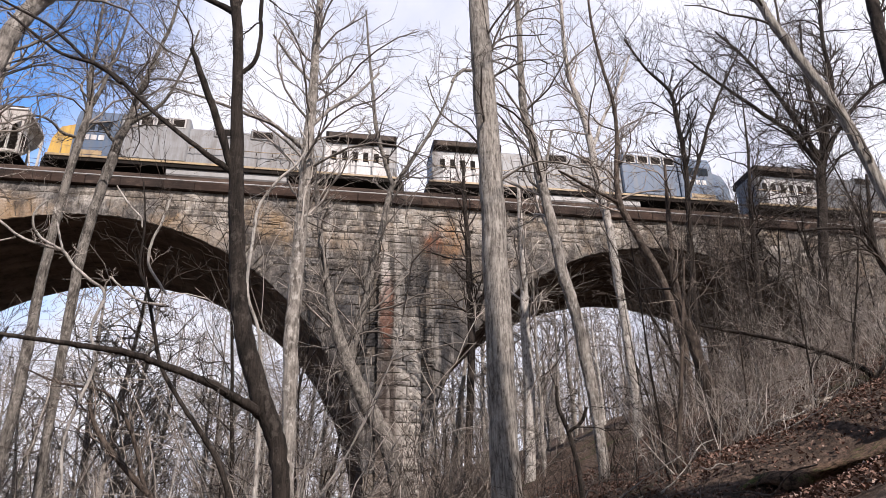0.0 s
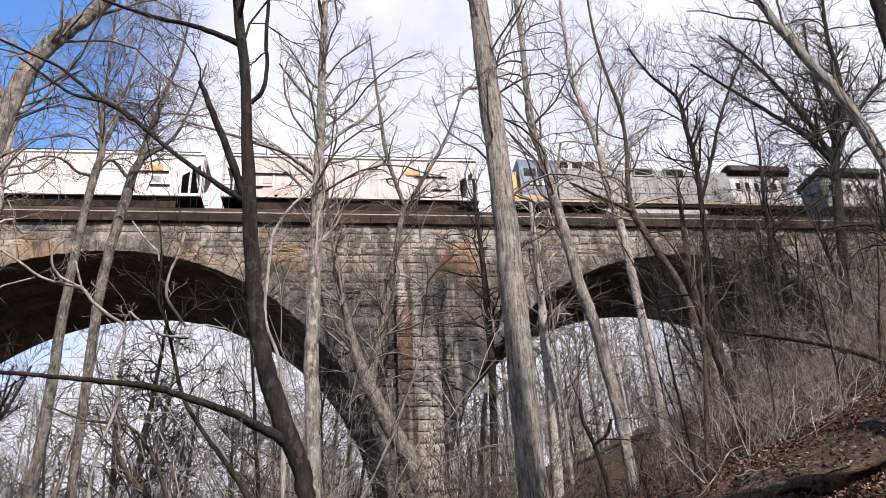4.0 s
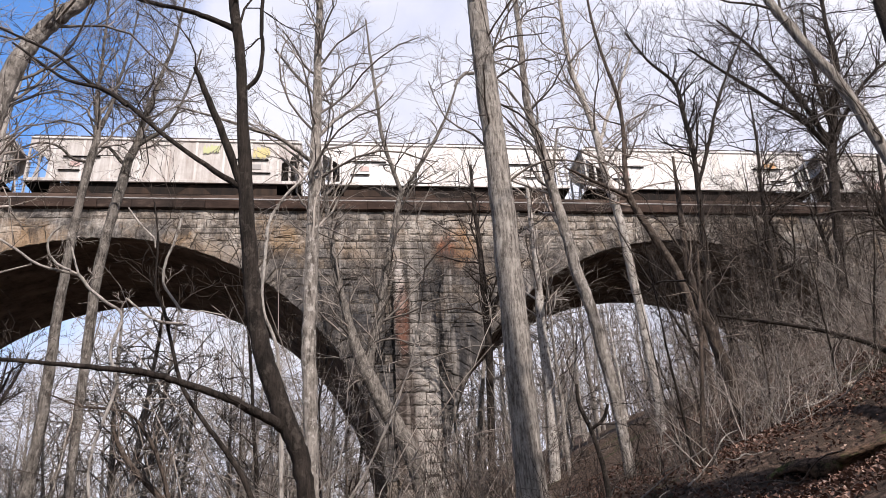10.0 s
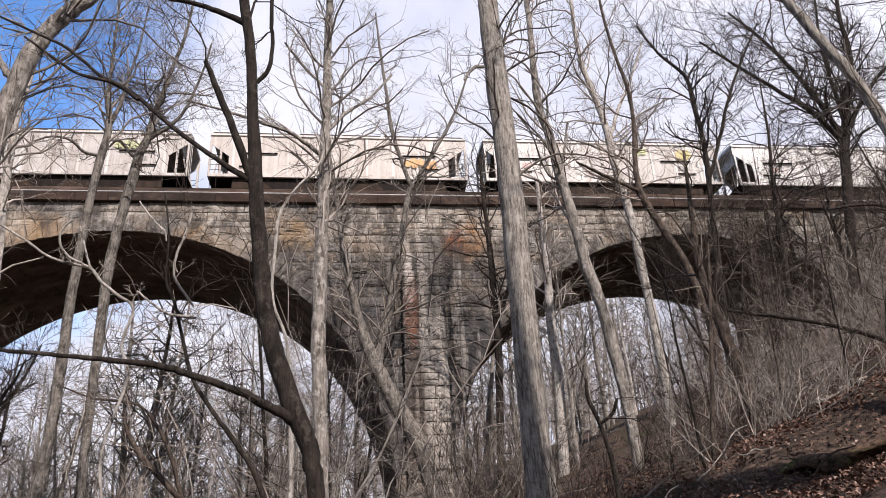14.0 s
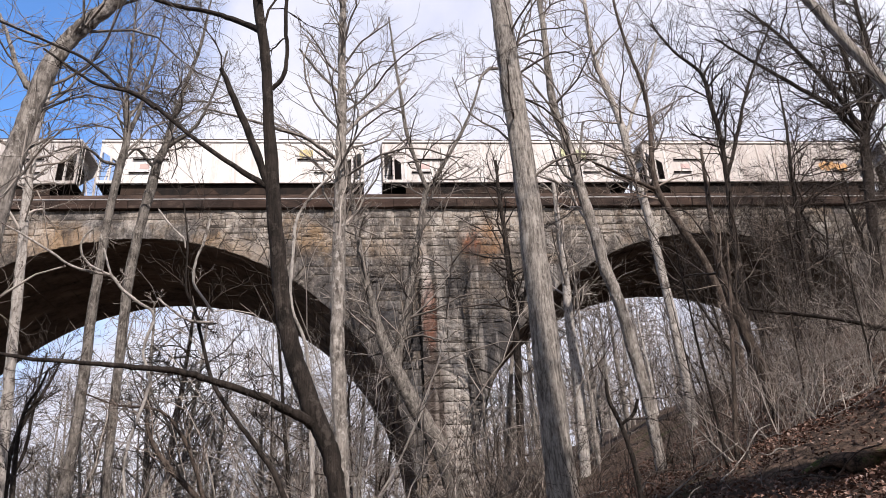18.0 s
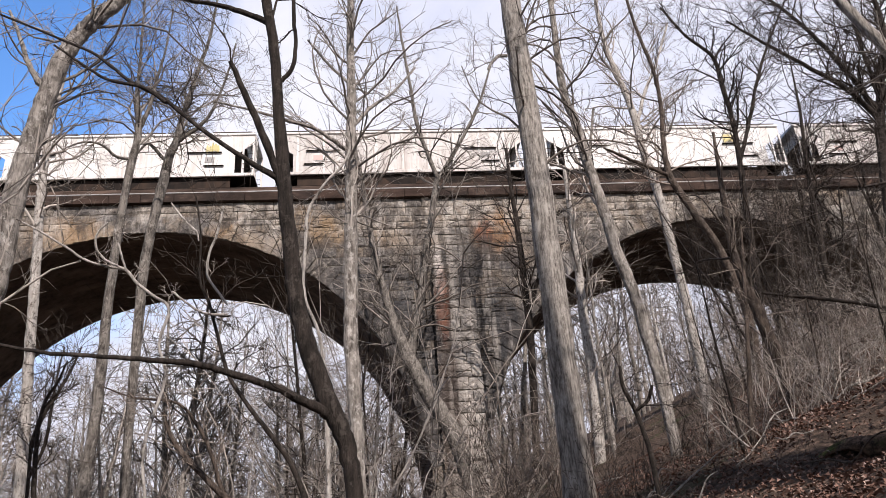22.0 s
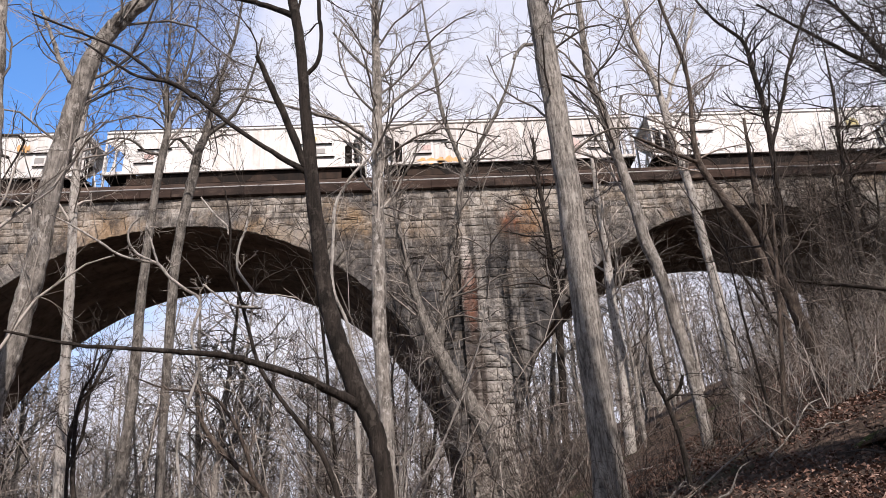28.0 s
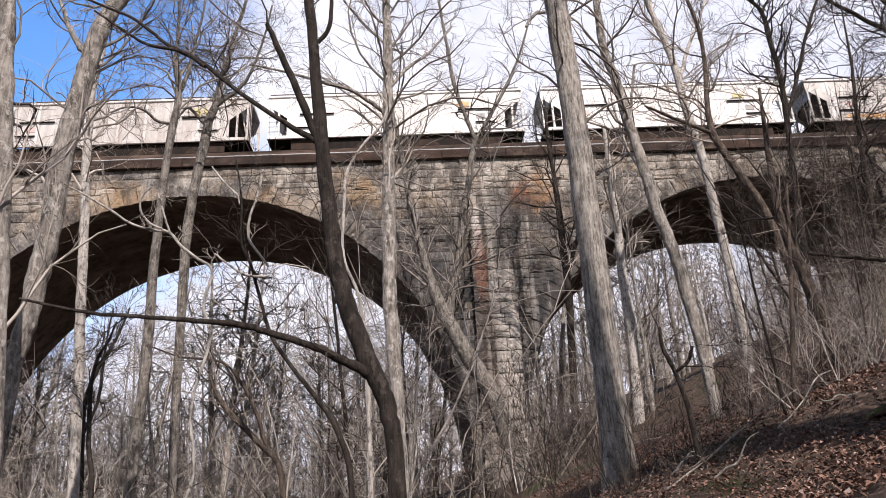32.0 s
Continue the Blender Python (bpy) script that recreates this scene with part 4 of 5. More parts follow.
grow.limb((-0.51, 7.50, 3.20, 0.060), (-0.74, 7.39, 3.33, 0.050), (-1.06, 7.28, 3.47, 0.041), (-1.47, 7.16, 3.60, 0.035), (-1.76, 7.05, 3.67, 0.032), (-2.18, 6.94, 3.70, 0.026), (-2.58, 6.82, 3.72, 0.021), (-3.10, 6.71, 3.75, 0.018), (-3.70, 6.60, 3.88, 0.013))
grow.limb((-1.07, 7.50, 5.89, 0.041), (-1.27, 7.43, 6.44, 0.047), (-1.45, 7.35, 6.89, 0.041), (-1.59, 7.28, 7.23, 0.035), (-1.68, 7.20, 7.42, 0.026))
grow.limb((-1.12, 7.50, 5.97, 0.038), (-1.63, 7.57, 6.37, 0.029), (-2.19, 7.64, 6.87, 0.026), (-2.58, 7.71, 7.27, 0.026), (-3.03, 7.79, 7.59, 0.023), (-3.52, 7.86, 8.06, 0.020), (-3.91, 7.93, 8.32, 0.017), (-4.91, 8.00, 8.87, 0.014))
grow.limb((-2.47, 7.50, 7.05, 0.025), (-2.78, 7.57, 7.33, 0.023), (-3.24, 7.65, 7.51, 0.020), (-3.56, 7.73, 7.77, 0.017), (-4.04, 7.80, 8.18, 0.014))
grow.limb((-1.29, 7.50, 8.26, 0.044), (-1.69, 7.60, 8.55, 0.038), (-2.07, 7.70, 8.77, 0.031), (-2.53, 7.80, 8.96, 0.028), (-3.24, 7.90, 9.31, 0.018))
grow.limb((-1.11, 7.50, 7.35, 0.028), (-0.97, 7.45, 7.54, 0.028), (-0.94, 7.40, 7.89, 0.025), (-0.97, 7.35, 8.30, 0.025), (-0.96, 7.30, 9.31, 0.019))
grow.done()
grow = Tree("pale grey sapling-like tree with a slim straight trunk", "pale", 0.90, 0.2, 0.5)
grow.limb((-0.48, 16.00, 2.72, 0.137), (-0.55, 16.00, 4.49, 0.138), (-0.60, 16.00, 5.68, 0.156), (-0.66, 16.00, 6.96, 0.163), (-0.63, 16.00, 8.33, 0.158), (-0.61, 16.00, 9.79, 0.151), (-0.60, 16.00, 11.37, 0.143), (-0.57, 16.00, 13.08, 0.121), (-0.57, 16.00, 14.92, 0.103), (-0.54, 16.00, 16.92, 0.092), (-0.44, 16.00, 19.58, 0.065), (-0.42, 16.00, 23.05, 0.037))
grow.limb((-0.72, 16.00, 11.73, 0.059), (-1.42, 15.75, 12.17, 0.051), (-2.08, 15.50, 12.27, 0.044), (-3.13, 15.25, 12.49, 0.030), (-3.87, 15.00, 12.52, 0.023))
grow.limb((-0.49, 16.00, 12.47, 0.053), (-0.04, 16.33, 13.25, 0.048), (0.57, 16.67, 13.99, 0.036), (1.22, 17.00, 15.06, 0.030))
grow.limb((-0.56, 16.00, 13.71, 0.041), (-1.16, 16.00, 14.41, 0.034), (-1.71, 16.00, 15.23, 0.027))
grow.done()
grow = Tree("leaning pale tree with knotted mottled bark", "pale", 0.50)
grow.limb((-6.17, 11.00, 2.33, 0.140), (-6.13, 11.00, 3.41, 0.137), (-6.09, 11.00, 4.41, 0.138), (-5.99, 11.00, 5.11, 0.150), (-5.93, 11.00, 5.84, 0.163), (-5.86, 11.00, 6.61, 0.168), (-5.87, 11.00, 7.64, 0.173), (-5.79, 11.00, 8.72, 0.170), (-5.67, 11.00, 9.64, 0.158), (-5.59, 11.00, 10.25, 0.156), (-5.37, 11.00, 10.93, 0.146), (-5.16, 11.00, 11.31, 0.139), (-4.77, 11.00, 11.82, 0.132), (-4.38, 11.00, 12.43, 0.125), (-4.19, 11.00, 13.42, 0.109), (-4.21, 11.00, 15.25, 0.074))
grow.limb((-5.74, 11.00, 9.95, 0.067), (-5.94, 11.00, 10.23, 0.054), (-6.12, 11.00, 10.57, 0.046), (-6.27, 11.00, 10.96, 0.038), (-6.60, 11.00, 11.68, 0.025))
grow.done()
grow = Tree("grey tree trunk with rough bark beside the slope", "pale", 0.30)
grow.limb((-5.02, 9.00, 2.20, 0.115), (-5.15, 9.00, 3.49, 0.114), (-5.39, 9.00, 5.33, 0.113), (-5.56, 9.00, 6.57, 0.112), (-5.75, 9.00, 7.93, 0.110), (-5.97, 9.00, 9.44, 0.106), (-6.19, 9.00, 11.11, 0.089))
grow.done()
grow = Tree("thin white-grey birch-like tree", "white", 0.60, 0.3, 0.6)
grow.limb((-7.61, 17.00, 2.19, 0.126), (-7.78, 17.00, 4.33, 0.116), (-7.92, 17.00, 5.88, 0.122), (-8.04, 17.00, 7.11, 0.114), (-8.15, 17.00, 8.26, 0.112), (-8.27, 17.00, 9.63, 0.109), (-8.41, 17.00, 10.91, 0.105), (-8.47, 17.00, 12.08, 0.094), (-8.52, 17.00, 13.30, 0.077), (-8.42, 17.00, 14.39, 0.058), (-8.35, 17.00, 15.33, 0.039))
grow.done()
grow = Tree("grey tree forking into two upright stems", "mottled", 0.9, 0.36, 0.68)
grow.limb((-7.59, 20.00, 2.22, 0.139), (-7.57, 20.00, 4.44, 0.150), (-7.51, 20.00, 5.63, 0.145), (-7.51, 20.00, 7.19, 0.139), (-7.55, 20.00, 8.84, 0.133), (-7.55, 20.00, 10.59, 0.125), (-7.52, 20.00, 12.07, 0.115), (-7.43, 20.00, 13.63, 0.117), (-7.33, 20.00, 15.06, 0.106), (-7.52, 20.00, 16.56, 0.067), (-7.54, 20.00, 17.45, 0.054), (-7.60, 20.00, 18.84, 0.041), (-7.68, 20.00, 20.77, 0.028))
grow.limb((-7.30, 20.00, 15.16, 0.080), (-7.07, 20.00, 16.11, 0.060), (-6.96, 20.00, 16.99, 0.048), (-6.78, 20.00, 18.34, 0.035), (-6.67, 20.00, 20.00, 0.021))
grow.limb((-7.42, 20.00, 14.07, 0.046), (-7.78, 19.75, 13.99, 0.045), (-8.15, 19.50, 14.25, 0.038), (-8.56, 19.25, 14.21, 0.031), (-8.92, 19.00, 13.87, 0.025))
grow.done()
grow = Tree("crooked grey tree with spreading upper limbs", "mottled", 0.9, 0.36, 0.62)
grow.limb((-7.14, 22.00, 2.23, 0.122), (-7.27, 22.00, 5.98, 0.125), (-7.31, 22.00, 7.70, 0.130), (-7.34, 22.00, 9.52, 0.148), (-7.37, 22.00, 11.06, 0.152), (-7.24, 22.00, 12.87, 0.156), (-7.06, 22.00, 14.35, 0.160), (-6.94, 22.00, 15.34, 0.147), (-6.75, 22.00, 16.01, 0.126), (-6.62, 22.00, 17.05, 0.098), (-6.42, 22.00, 18.00, 0.083), (-6.19, 22.00, 19.22, 0.069), (-5.93, 22.00, 20.48, 0.054), (-5.73, 22.00, 22.61, 0.031))
grow.limb((-6.78, 22.00, 15.90, 0.074), (-5.80, 21.75, 16.61, 0.060), (-5.35, 21.50, 17.35, 0.045), (-4.99, 21.25, 18.34, 0.037), (-4.74, 21.00, 19.35, 0.030))
grow.limb((-7.00, 22.00, 15.12, 0.066), (-7.45, 22.00, 15.70, 0.059), (-7.75, 22.00, 15.89, 0.044), (-8.09, 22.00, 15.38, 0.029))
grow.done()
grow = Tree("grey tree leaning over with a kinked trunk", "pale", 0.60)
grow.limb((5.96, 15.00, 2.46, 0.111), (5.93, 15.00, 4.12, 0.121), (5.87, 15.00, 5.31, 0.128), (5.73, 15.00, 6.58, 0.133), (5.60, 15.00, 7.52, 0.133), (5.43, 15.00, 8.22, 0.135), (5.33, 15.00, 9.10, 0.128), (5.18, 15.00, 10.16, 0.120), (5.09, 15.00, 10.63, 0.121), (4.99, 15.00, 11.61, 0.112), (4.80, 15.00, 12.62, 0.103), (4.78, 15.00, 13.88, 0.087), (4.83, 15.00, 15.22, 0.076), (4.82, 15.00, 16.42, 0.071), (4.89, 15.00, 18.81, 0.055), (4.99, 15.00, 21.45, 0.031))
grow.limb((5.13, 15.00, 10.60, 0.049), (5.23, 14.93, 11.08, 0.039), (5.33, 14.87, 11.62, 0.033), (5.41, 14.80, 12.03, 0.028))
grow.done()
grow = Tree("pale blotched tree with a slanting trunk", "white", 0.70)
grow.limb((10.74, 24.00, 3.79, 0.162), (10.92, 24.00, 7.51, 0.165), (10.90, 24.00, 9.14, 0.172), (10.87, 24.00, 10.86, 0.162), (10.78, 24.00, 12.68, 0.159), (10.74, 24.00, 14.12, 0.154), (10.59, 24.00, 15.36, 0.157), (10.43, 24.00, 16.64, 0.150), (10.39, 24.00, 17.98, 0.145), (10.14, 24.00, 19.65, 0.119), (9.84, 24.00, 21.09, 0.102), (9.70, 24.00, 22.90, 0.085), (9.76, 24.00, 25.49, 0.076), (9.86, 24.00, 29.72, 0.049))
grow.limb((10.42, 24.00, 17.71, 0.081), (11.24, 24.33, 19.65, 0.074), (12.05, 24.67, 21.13, 0.057), (13.17, 25.00, 23.68, 0.049))
grow.done()
grow = Tree("brown bent tree with a sideways lower branch", "brown", 0.80)
grow.limb((10.03, 19.00, 3.55, 0.118), (10.33, 19.00, 7.55, 0.122), (10.00, 19.00, 9.83, 0.117), (9.51, 19.00, 11.05, 0.114), (9.19, 19.00, 11.82, 0.109), (8.94, 19.00, 12.51, 0.104), (8.96, 19.00, 13.53, 0.077), (9.16, 19.00, 15.05, 0.065), (9.18, 19.00, 16.40, 0.059), (8.93, 19.00, 18.06, 0.052), (8.78, 19.00, 19.81, 0.045), (8.79, 19.00, 22.24, 0.031))
grow.limb((8.89, 19.00, 12.52, 0.062), (7.86, 18.67, 12.79, 0.054), (7.06, 18.33, 12.96, 0.041), (6.68, 18.00, 12.88, 0.026))
grow.done()
grow = Tree("brown leaning tree on the leafy slope", "brown", 0.70)
grow.limb((8.03, 13.00, 2.13, 0.130), (7.84, 13.00, 2.88, 0.128), (7.64, 13.00, 3.40, 0.132), (7.56, 13.00, 4.02, 0.127), (7.51, 13.00, 4.77, 0.123), (7.37, 13.00, 5.44, 0.117), (7.27, 13.00, 6.08, 0.110), (7.15, 13.00, 6.62, 0.092), (7.09, 13.00, 7.24, 0.073), (7.12, 13.00, 8.01, 0.064), (7.21, 13.00, 9.09, 0.044), (7.30, 13.00, 10.10, 0.028))
grow.done()
grow = Tree("grey-brown tree leaning far across the sky", "grey", 0.50)
grow.limb((9.54, 9.00, 1.58, 0.090), (9.67, 9.09, 2.57, 0.095), (9.76, 9.18, 4.43, 0.100), (9.42, 9.27, 6.34, 0.103), (9.14, 9.36, 7.42, 0.099), (9.02, 9.45, 8.37, 0.098), (8.86, 9.55, 9.39, 0.096), (8.52, 9.64, 10.34, 0.094), (8.24, 9.73, 11.22, 0.084), (8.10, 9.82, 11.87, 0.079), (7.82, 9.91, 12.99, 0.068), (7.30, 10.00, 15.00, 0.050))
grow.done()
grow = Tree("thick dark tree trunk high on the slope", "dark", 0.40)
grow.limb((6.24, 7.00, 1.85, 0.077), (6.89, 7.00, 4.58, 0.088), (7.30, 7.00, 6.56, 0.091), (7.49, 7.00, 7.85, 0.092), (7.53, 7.00, 8.55, 0.087), (7.60, 7.00, 9.29, 0.085), (7.77, 7.00, 10.82, 0.077))
grow.done()
grow = Tree("broad dark-branched tree with a dense bare crown", "dark", 1.50)
grow.limb((20.85, 28.00, 6.92, 0.230), (21.79, 28.00, 10.83, 0.227), (23.03, 28.00, 15.81, 0.223), (23.53, 28.00, 17.95, 0.230), (24.16, 28.00, 20.54, 0.213), (25.05, 28.00, 22.98, 0.170), (26.11, 28.00, 25.95, 0.137), (26.38, 28.00, 29.10, 0.102), (27.29, 28.00, 33.40, 0.066))
grow.limb((24.14, 28.00, 20.47, 0.142), (22.87, 27.75, 22.00, 0.120), (21.17, 27.50, 23.11, 0.097), (18.94, 27.25, 24.54, 0.074), (17.24, 27.00, 25.65, 0.050))
grow.limb((24.24, 28.00, 20.81, 0.142), (23.38, 28.00, 23.24, 0.123), (22.35, 28.00, 25.35, 0.101), (21.19, 28.00, 27.14, 0.077), (19.91, 28.00, 28.60, 0.052))
grow.limb((24.41, 28.00, 21.15, 0.131), (26.19, 27.75, 23.56, 0.108), (27.88, 27.50, 25.29, 0.084), (29.79, 27.25, 26.53, 0.060), (32.43, 27.00, 28.66, 0.036))
grow.limb((24.53, 28.00, 21.57, 0.120), (24.56, 28.00, 24.02, 0.098), (24.65, 28.00, 26.62, 0.076), (25.22, 28.00, 29.82, 0.052))
grow.done()
grow = Tree("small dark tree with fine ascending twigs", "dark", 1.20)
grow.limb((14.27, 26.00, 6.67, 0.129), (14.80, 26.00, 11.15, 0.131), (15.22, 26.00, 15.23, 0.119), (15.45, 26.00, 17.17, 0.111), (15.61, 26.00, 19.23, 0.102), (15.57, 26.00, 21.07, 0.104), (15.47, 26.00, 22.67, 0.082), (14.43, 26.00, 23.93, 0.060), (13.58, 26.00, 25.58, 0.048))
grow.limb((15.45, 26.00, 17.17, 0.089), (16.43, 26.00, 19.26, 0.079), (17.33, 26.00, 21.47, 0.069), (18.36, 26.00, 23.50, 0.059), (19.85, 26.00, 26.05, 0.036))
grow.done()
grow = Tree("dull grey multi-stemmed tree before the stone pier", "mottled", 0.60)
grow.limb((3.77, 30.00, 3.49, 0.343), (3.39, 30.00, 5.11, 0.337), (3.04, 30.00, 6.45, 0.348), (2.57, 30.00, 7.58, 0.335), (1.91, 30.00, 8.73, 0.341), (1.34, 30.00, 9.92, 0.304), (0.81, 30.00, 11.14, 0.266), (0.52, 30.00, 12.14, 0.202), (0.28, 30.00, 13.17, 0.159), (-0.10, 30.00, 14.76, 0.139), (-0.38, 30.00, 16.98, 0.119), (-0.67, 30.00, 19.03, 0.097), (-0.98, 30.00, 21.18, 0.062))
grow.limb((1.18, 30.00, 10.16, 0.218), (1.47, 30.00, 11.63, 0.180), (1.85, 30.00, 13.17, 0.173), (2.13, 30.00, 15.05, 0.155), (2.55, 30.00, 17.03, 0.147), (2.84, 30.00, 18.67, 0.137), (3.12, 30.00, 19.14, 0.113), (4.13, 30.00, 20.90, 0.090), (5.20, 30.00, 23.09, 0.066), (6.07, 30.00, 25.58, 0.040))
grow.limb((2.95, 30.00, 18.77, 0.112), (2.47, 29.90, 20.30, 0.101), (2.09, 29.80, 21.81, 0.102), (1.84, 29.70, 24.06, 0.077), (1.58, 29.60, 26.42, 0.065), (1.36, 29.50, 28.90, 0.039))
grow.done()
grow = Tree("slim dark tree standing close to the stone pier", "dark", 0.80)
grow.limb((6.66, 33.00, 4.93, 0.175), (6.94, 33.00, 9.87, 0.170), (7.08, 33.00, 12.04, 0.176), (7.07, 33.00, 13.74, 0.168), (7.08, 33.00, 15.83, 0.160), (7.04, 33.00, 18.01, 0.123), (6.96, 33.00, 20.31, 0.098), (6.95, 33.00, 22.38, 0.071))
grow.limb((7.27, 33.00, 13.40, 0.103), (7.81, 32.67, 15.09, 0.092), (8.32, 32.33, 16.77, 0.080), (9.10, 32.00, 18.19, 0.054))
grow.done()
grow = Tree("short pale tree under the second arch", "white", 0.70)
grow.limb((8.62, 30.00, 4.52, 0.220), (8.81, 30.00, 7.64, 0.215), (8.91, 30.00, 9.56, 0.224), (8.88, 30.00, 11.58, 0.209), (8.92, 30.00, 13.17, 0.191), (9.00, 30.00, 15.12, 0.159), (8.99, 30.00, 17.16, 0.126), (9.02, 30.00, 19.31, 0.077))
grow.done()
grow = Tree("thin dark crooked sapling", "dark", 0.70)
grow.limb((3.62, 10.00, 2.33, 0.036), (3.59, 10.00, 3.06, 0.035), (3.50, 10.00, 3.56, 0.032), (3.37, 10.00, 3.96, 0.029), (3.37, 10.00, 4.25, 0.022))
grow.limb((3.48, 10.00, 3.60, 0.025), (3.66, 9.90, 3.73, 0.025), (3.71, 9.80, 3.91, 0.022))
grow.done()
grow = Tree("dark drooping sapling with a hooked tip", "dark", 0.60)
grow.limb((-1.17, 12.00, 2.64, 0.047), (-1.40, 12.00, 3.37, 0.045), (-1.68, 12.00, 3.80, 0.042), (-2.06, 12.00, 4.29, 0.035), (-2.46, 12.00, 4.88, 0.032), (-2.68, 12.00, 5.54, 0.028), (-2.87, 12.00, 6.18, 0.025), (-3.06, 12.00, 6.63, 0.021), (-3.10, 12.00, 7.48, 0.017), (-3.24, 12.00, 8.25, 0.013))
grow.limb((-2.86, 12.00, 6.11, 0.021), (-2.65, 11.80, 5.89, 0.020), (-2.43, 11.60, 5.80, 0.016))
grow.done()
grow = Tree("curved grey-brown sapling in the hollow", "brown", 0.80)
grow.limb((-2.61, 14.00, 2.86, 0.057), (-3.03, 14.00, 3.43, 0.054), (-3.52, 14.00, 3.92, 0.050), (-3.86, 14.00, 4.37, 0.042), (-4.05, 14.00, 4.83, 0.030))
grow.limb((-2.83, 14.00, 3.19, 0.041), (-3.08, 14.00, 3.91, 0.038), (-3.35, 14.00, 4.46, 0.034), (-3.80, 14.00, 4.98, 0.026), (-4.59, 14.00, 5.12, 0.021), (-5.20, 14.00, 5.36, 0.013))
grow.done()
grow = Tree("tangle of pale curving stems before the arch", "white", 0.20)
grow.limb((-3.56, 11.00, 1.77, 0.023), (-3.29, 10.96, 2.65, 0.021), (-3.38, 10.92, 3.60, 0.022), (-3.16, 10.88, 4.60, 0.023), (-3.29, 10.85, 5.13, 0.023), (-3.18, 10.81, 5.66, 0.024), (-3.45, 10.77, 5.89, 0.024), (-3.67, 10.73, 6.07, 0.024), (-3.85, 10.69, 6.28, 0.024), (-4.10, 10.65, 6.32, 0.019), (-4.45, 10.62, 6.44, 0.019), (-4.72, 10.58, 6.63, 0.019), (-5.17, 10.54, 6.92, 0.015), (-5.51, 10.50, 7.11, 0.011))
grow.limb((-3.82, 10.60, 6.24, 0.019), (-4.12, 10.55, 6.40, 0.019), (-4.25, 10.50, 6.57, 0.019), (-4.25, 10.45, 6.79, 0.015), (-4.09, 10.40, 6.95, 0.012))
grow.limb((-3.82, 10.60, 6.26, 0.016), (-3.93, 10.60, 6.56, 0.016), (-4.06, 10.60, 6.95, 0.012))
grow.limb((-2.24, 10.50, 5.42, 0.020), (-2.54, 10.50, 5.45, 0.019), (-2.71, 10.50, 5.53, 0.019), (-2.89, 10.50, 5.67, 0.016), (-3.07, 10.50, 5.82, 0.016))
grow.limb((-2.25, 10.50, 5.58, 0.020), (-2.42, 10.46, 5.82, 0.020), (-2.55, 10.42, 6.04, 0.020), (-2.53, 10.38, 6.40, 0.020), (-2.43, 10.34, 6.67, 0.020), (-2.35, 10.30, 7.13, 0.016))
grow.limb((-2.74, 10.50, 6.64, 0.012), (-2.78, 10.50, 6.80, 0.016), (-2.89, 10.50, 6.91, 0.016), (-3.02, 10.50, 7.06, 0.016), (-3.21, 10.50, 7.32, 0.012))
grow.done()
grow = Tree("pale hanging vine beside the stone wall", "white", 0.10)
grow.limb((-0.90, 13.00, 1.64, 0.033), (-0.93, 12.95, 3.07, 0.035), (-0.97, 12.91, 4.62, 0.033), (-1.08, 12.86, 5.77, 0.029), (-1.32, 12.82, 6.42, 0.030), (-1.38, 12.77, 6.86, 0.030), (-1.35, 12.73, 7.53, 0.030), (-1.30, 12.68, 8.23, 0.031), (-1.00, 12.64, 8.81, 0.026), (-0.64, 12.59, 9.21, 0.026), (-0.49, 12.55, 9.63, 0.021), (-0.66, 12.50, 10.00, 0.016))
grow.done()
grow = Tree("slanting dark branch across the slope", "dark", 0.80)
grow.limb((9.76, 11.00, 4.03, 0.052), (9.23, 10.80, 4.75, 0.046), (8.54, 10.60, 5.01, 0.039), (7.44, 10.40, 5.20, 0.031), (6.36, 10.20, 5.27, 0.027), (5.74, 10.00, 5.27, 0.019))
grow.limb((8.81, 10.30, 4.59, 0.029), (8.96, 10.05, 4.90, 0.025), (9.09, 9.80, 5.38, 0.018))
grow.done()
grow = Tree("slim straight brown sapling on the slope", "brown", 0.50)
grow.limb((4.89, 10.00, 1.87, 0.033), (4.96, 10.00, 2.43, 0.034), (5.05, 10.00, 3.02, 0.036), (5.15, 10.00, 3.63, 0.034), (5.28, 10.00, 4.27, 0.031), (5.41, 10.00, 4.95, 0.029), (5.55, 10.00, 5.67, 0.022), (5.68, 10.00, 6.42, 0.015))
grow.done()
grow = Tree("dark stems of a many-stemmed sapling", "dark", 0.80)
grow.limb((-8.83, 20.00, 3.18, 0.061), (-8.93, 20.00, 4.26, 0.058), (-9.01, 20.00, 5.54, 0.055), (-8.79, 20.00, 6.35, 0.050), (-8.54, 20.00, 6.87, 0.045), (-8.29, 20.00, 7.48, 0.033), (-8.10, 20.00, 8.11, 0.020))
grow.limb((-8.95, 20.00, 4.68, 0.047), (-8.63, 19.90, 5.51, 0.043), (-8.56, 19.80, 6.52, 0.038), (-8.50, 19.70, 7.25, 0.026), (-8.39, 19.60, 8.00, 0.020))
grow.done()
grow = Tree("dark upright sapling in the hollow", "dark", 0.70)
grow.limb((-6.85, 16.00, 2.85, 0.054), (-7.00, 16.00, 3.72, 0.051), (-7.09, 16.00, 4.52, 0.048), (-7.12, 16.00, 5.22, 0.040), (-7.05, 16.00, 5.70, 0.036), (-6.87, 16.00, 6.06, 0.026), (-6.74, 16.00, 6.50, 0.016))
grow.done()
grow = Tree("brown tree with long level twigs on the slope", "dark", 1.00)
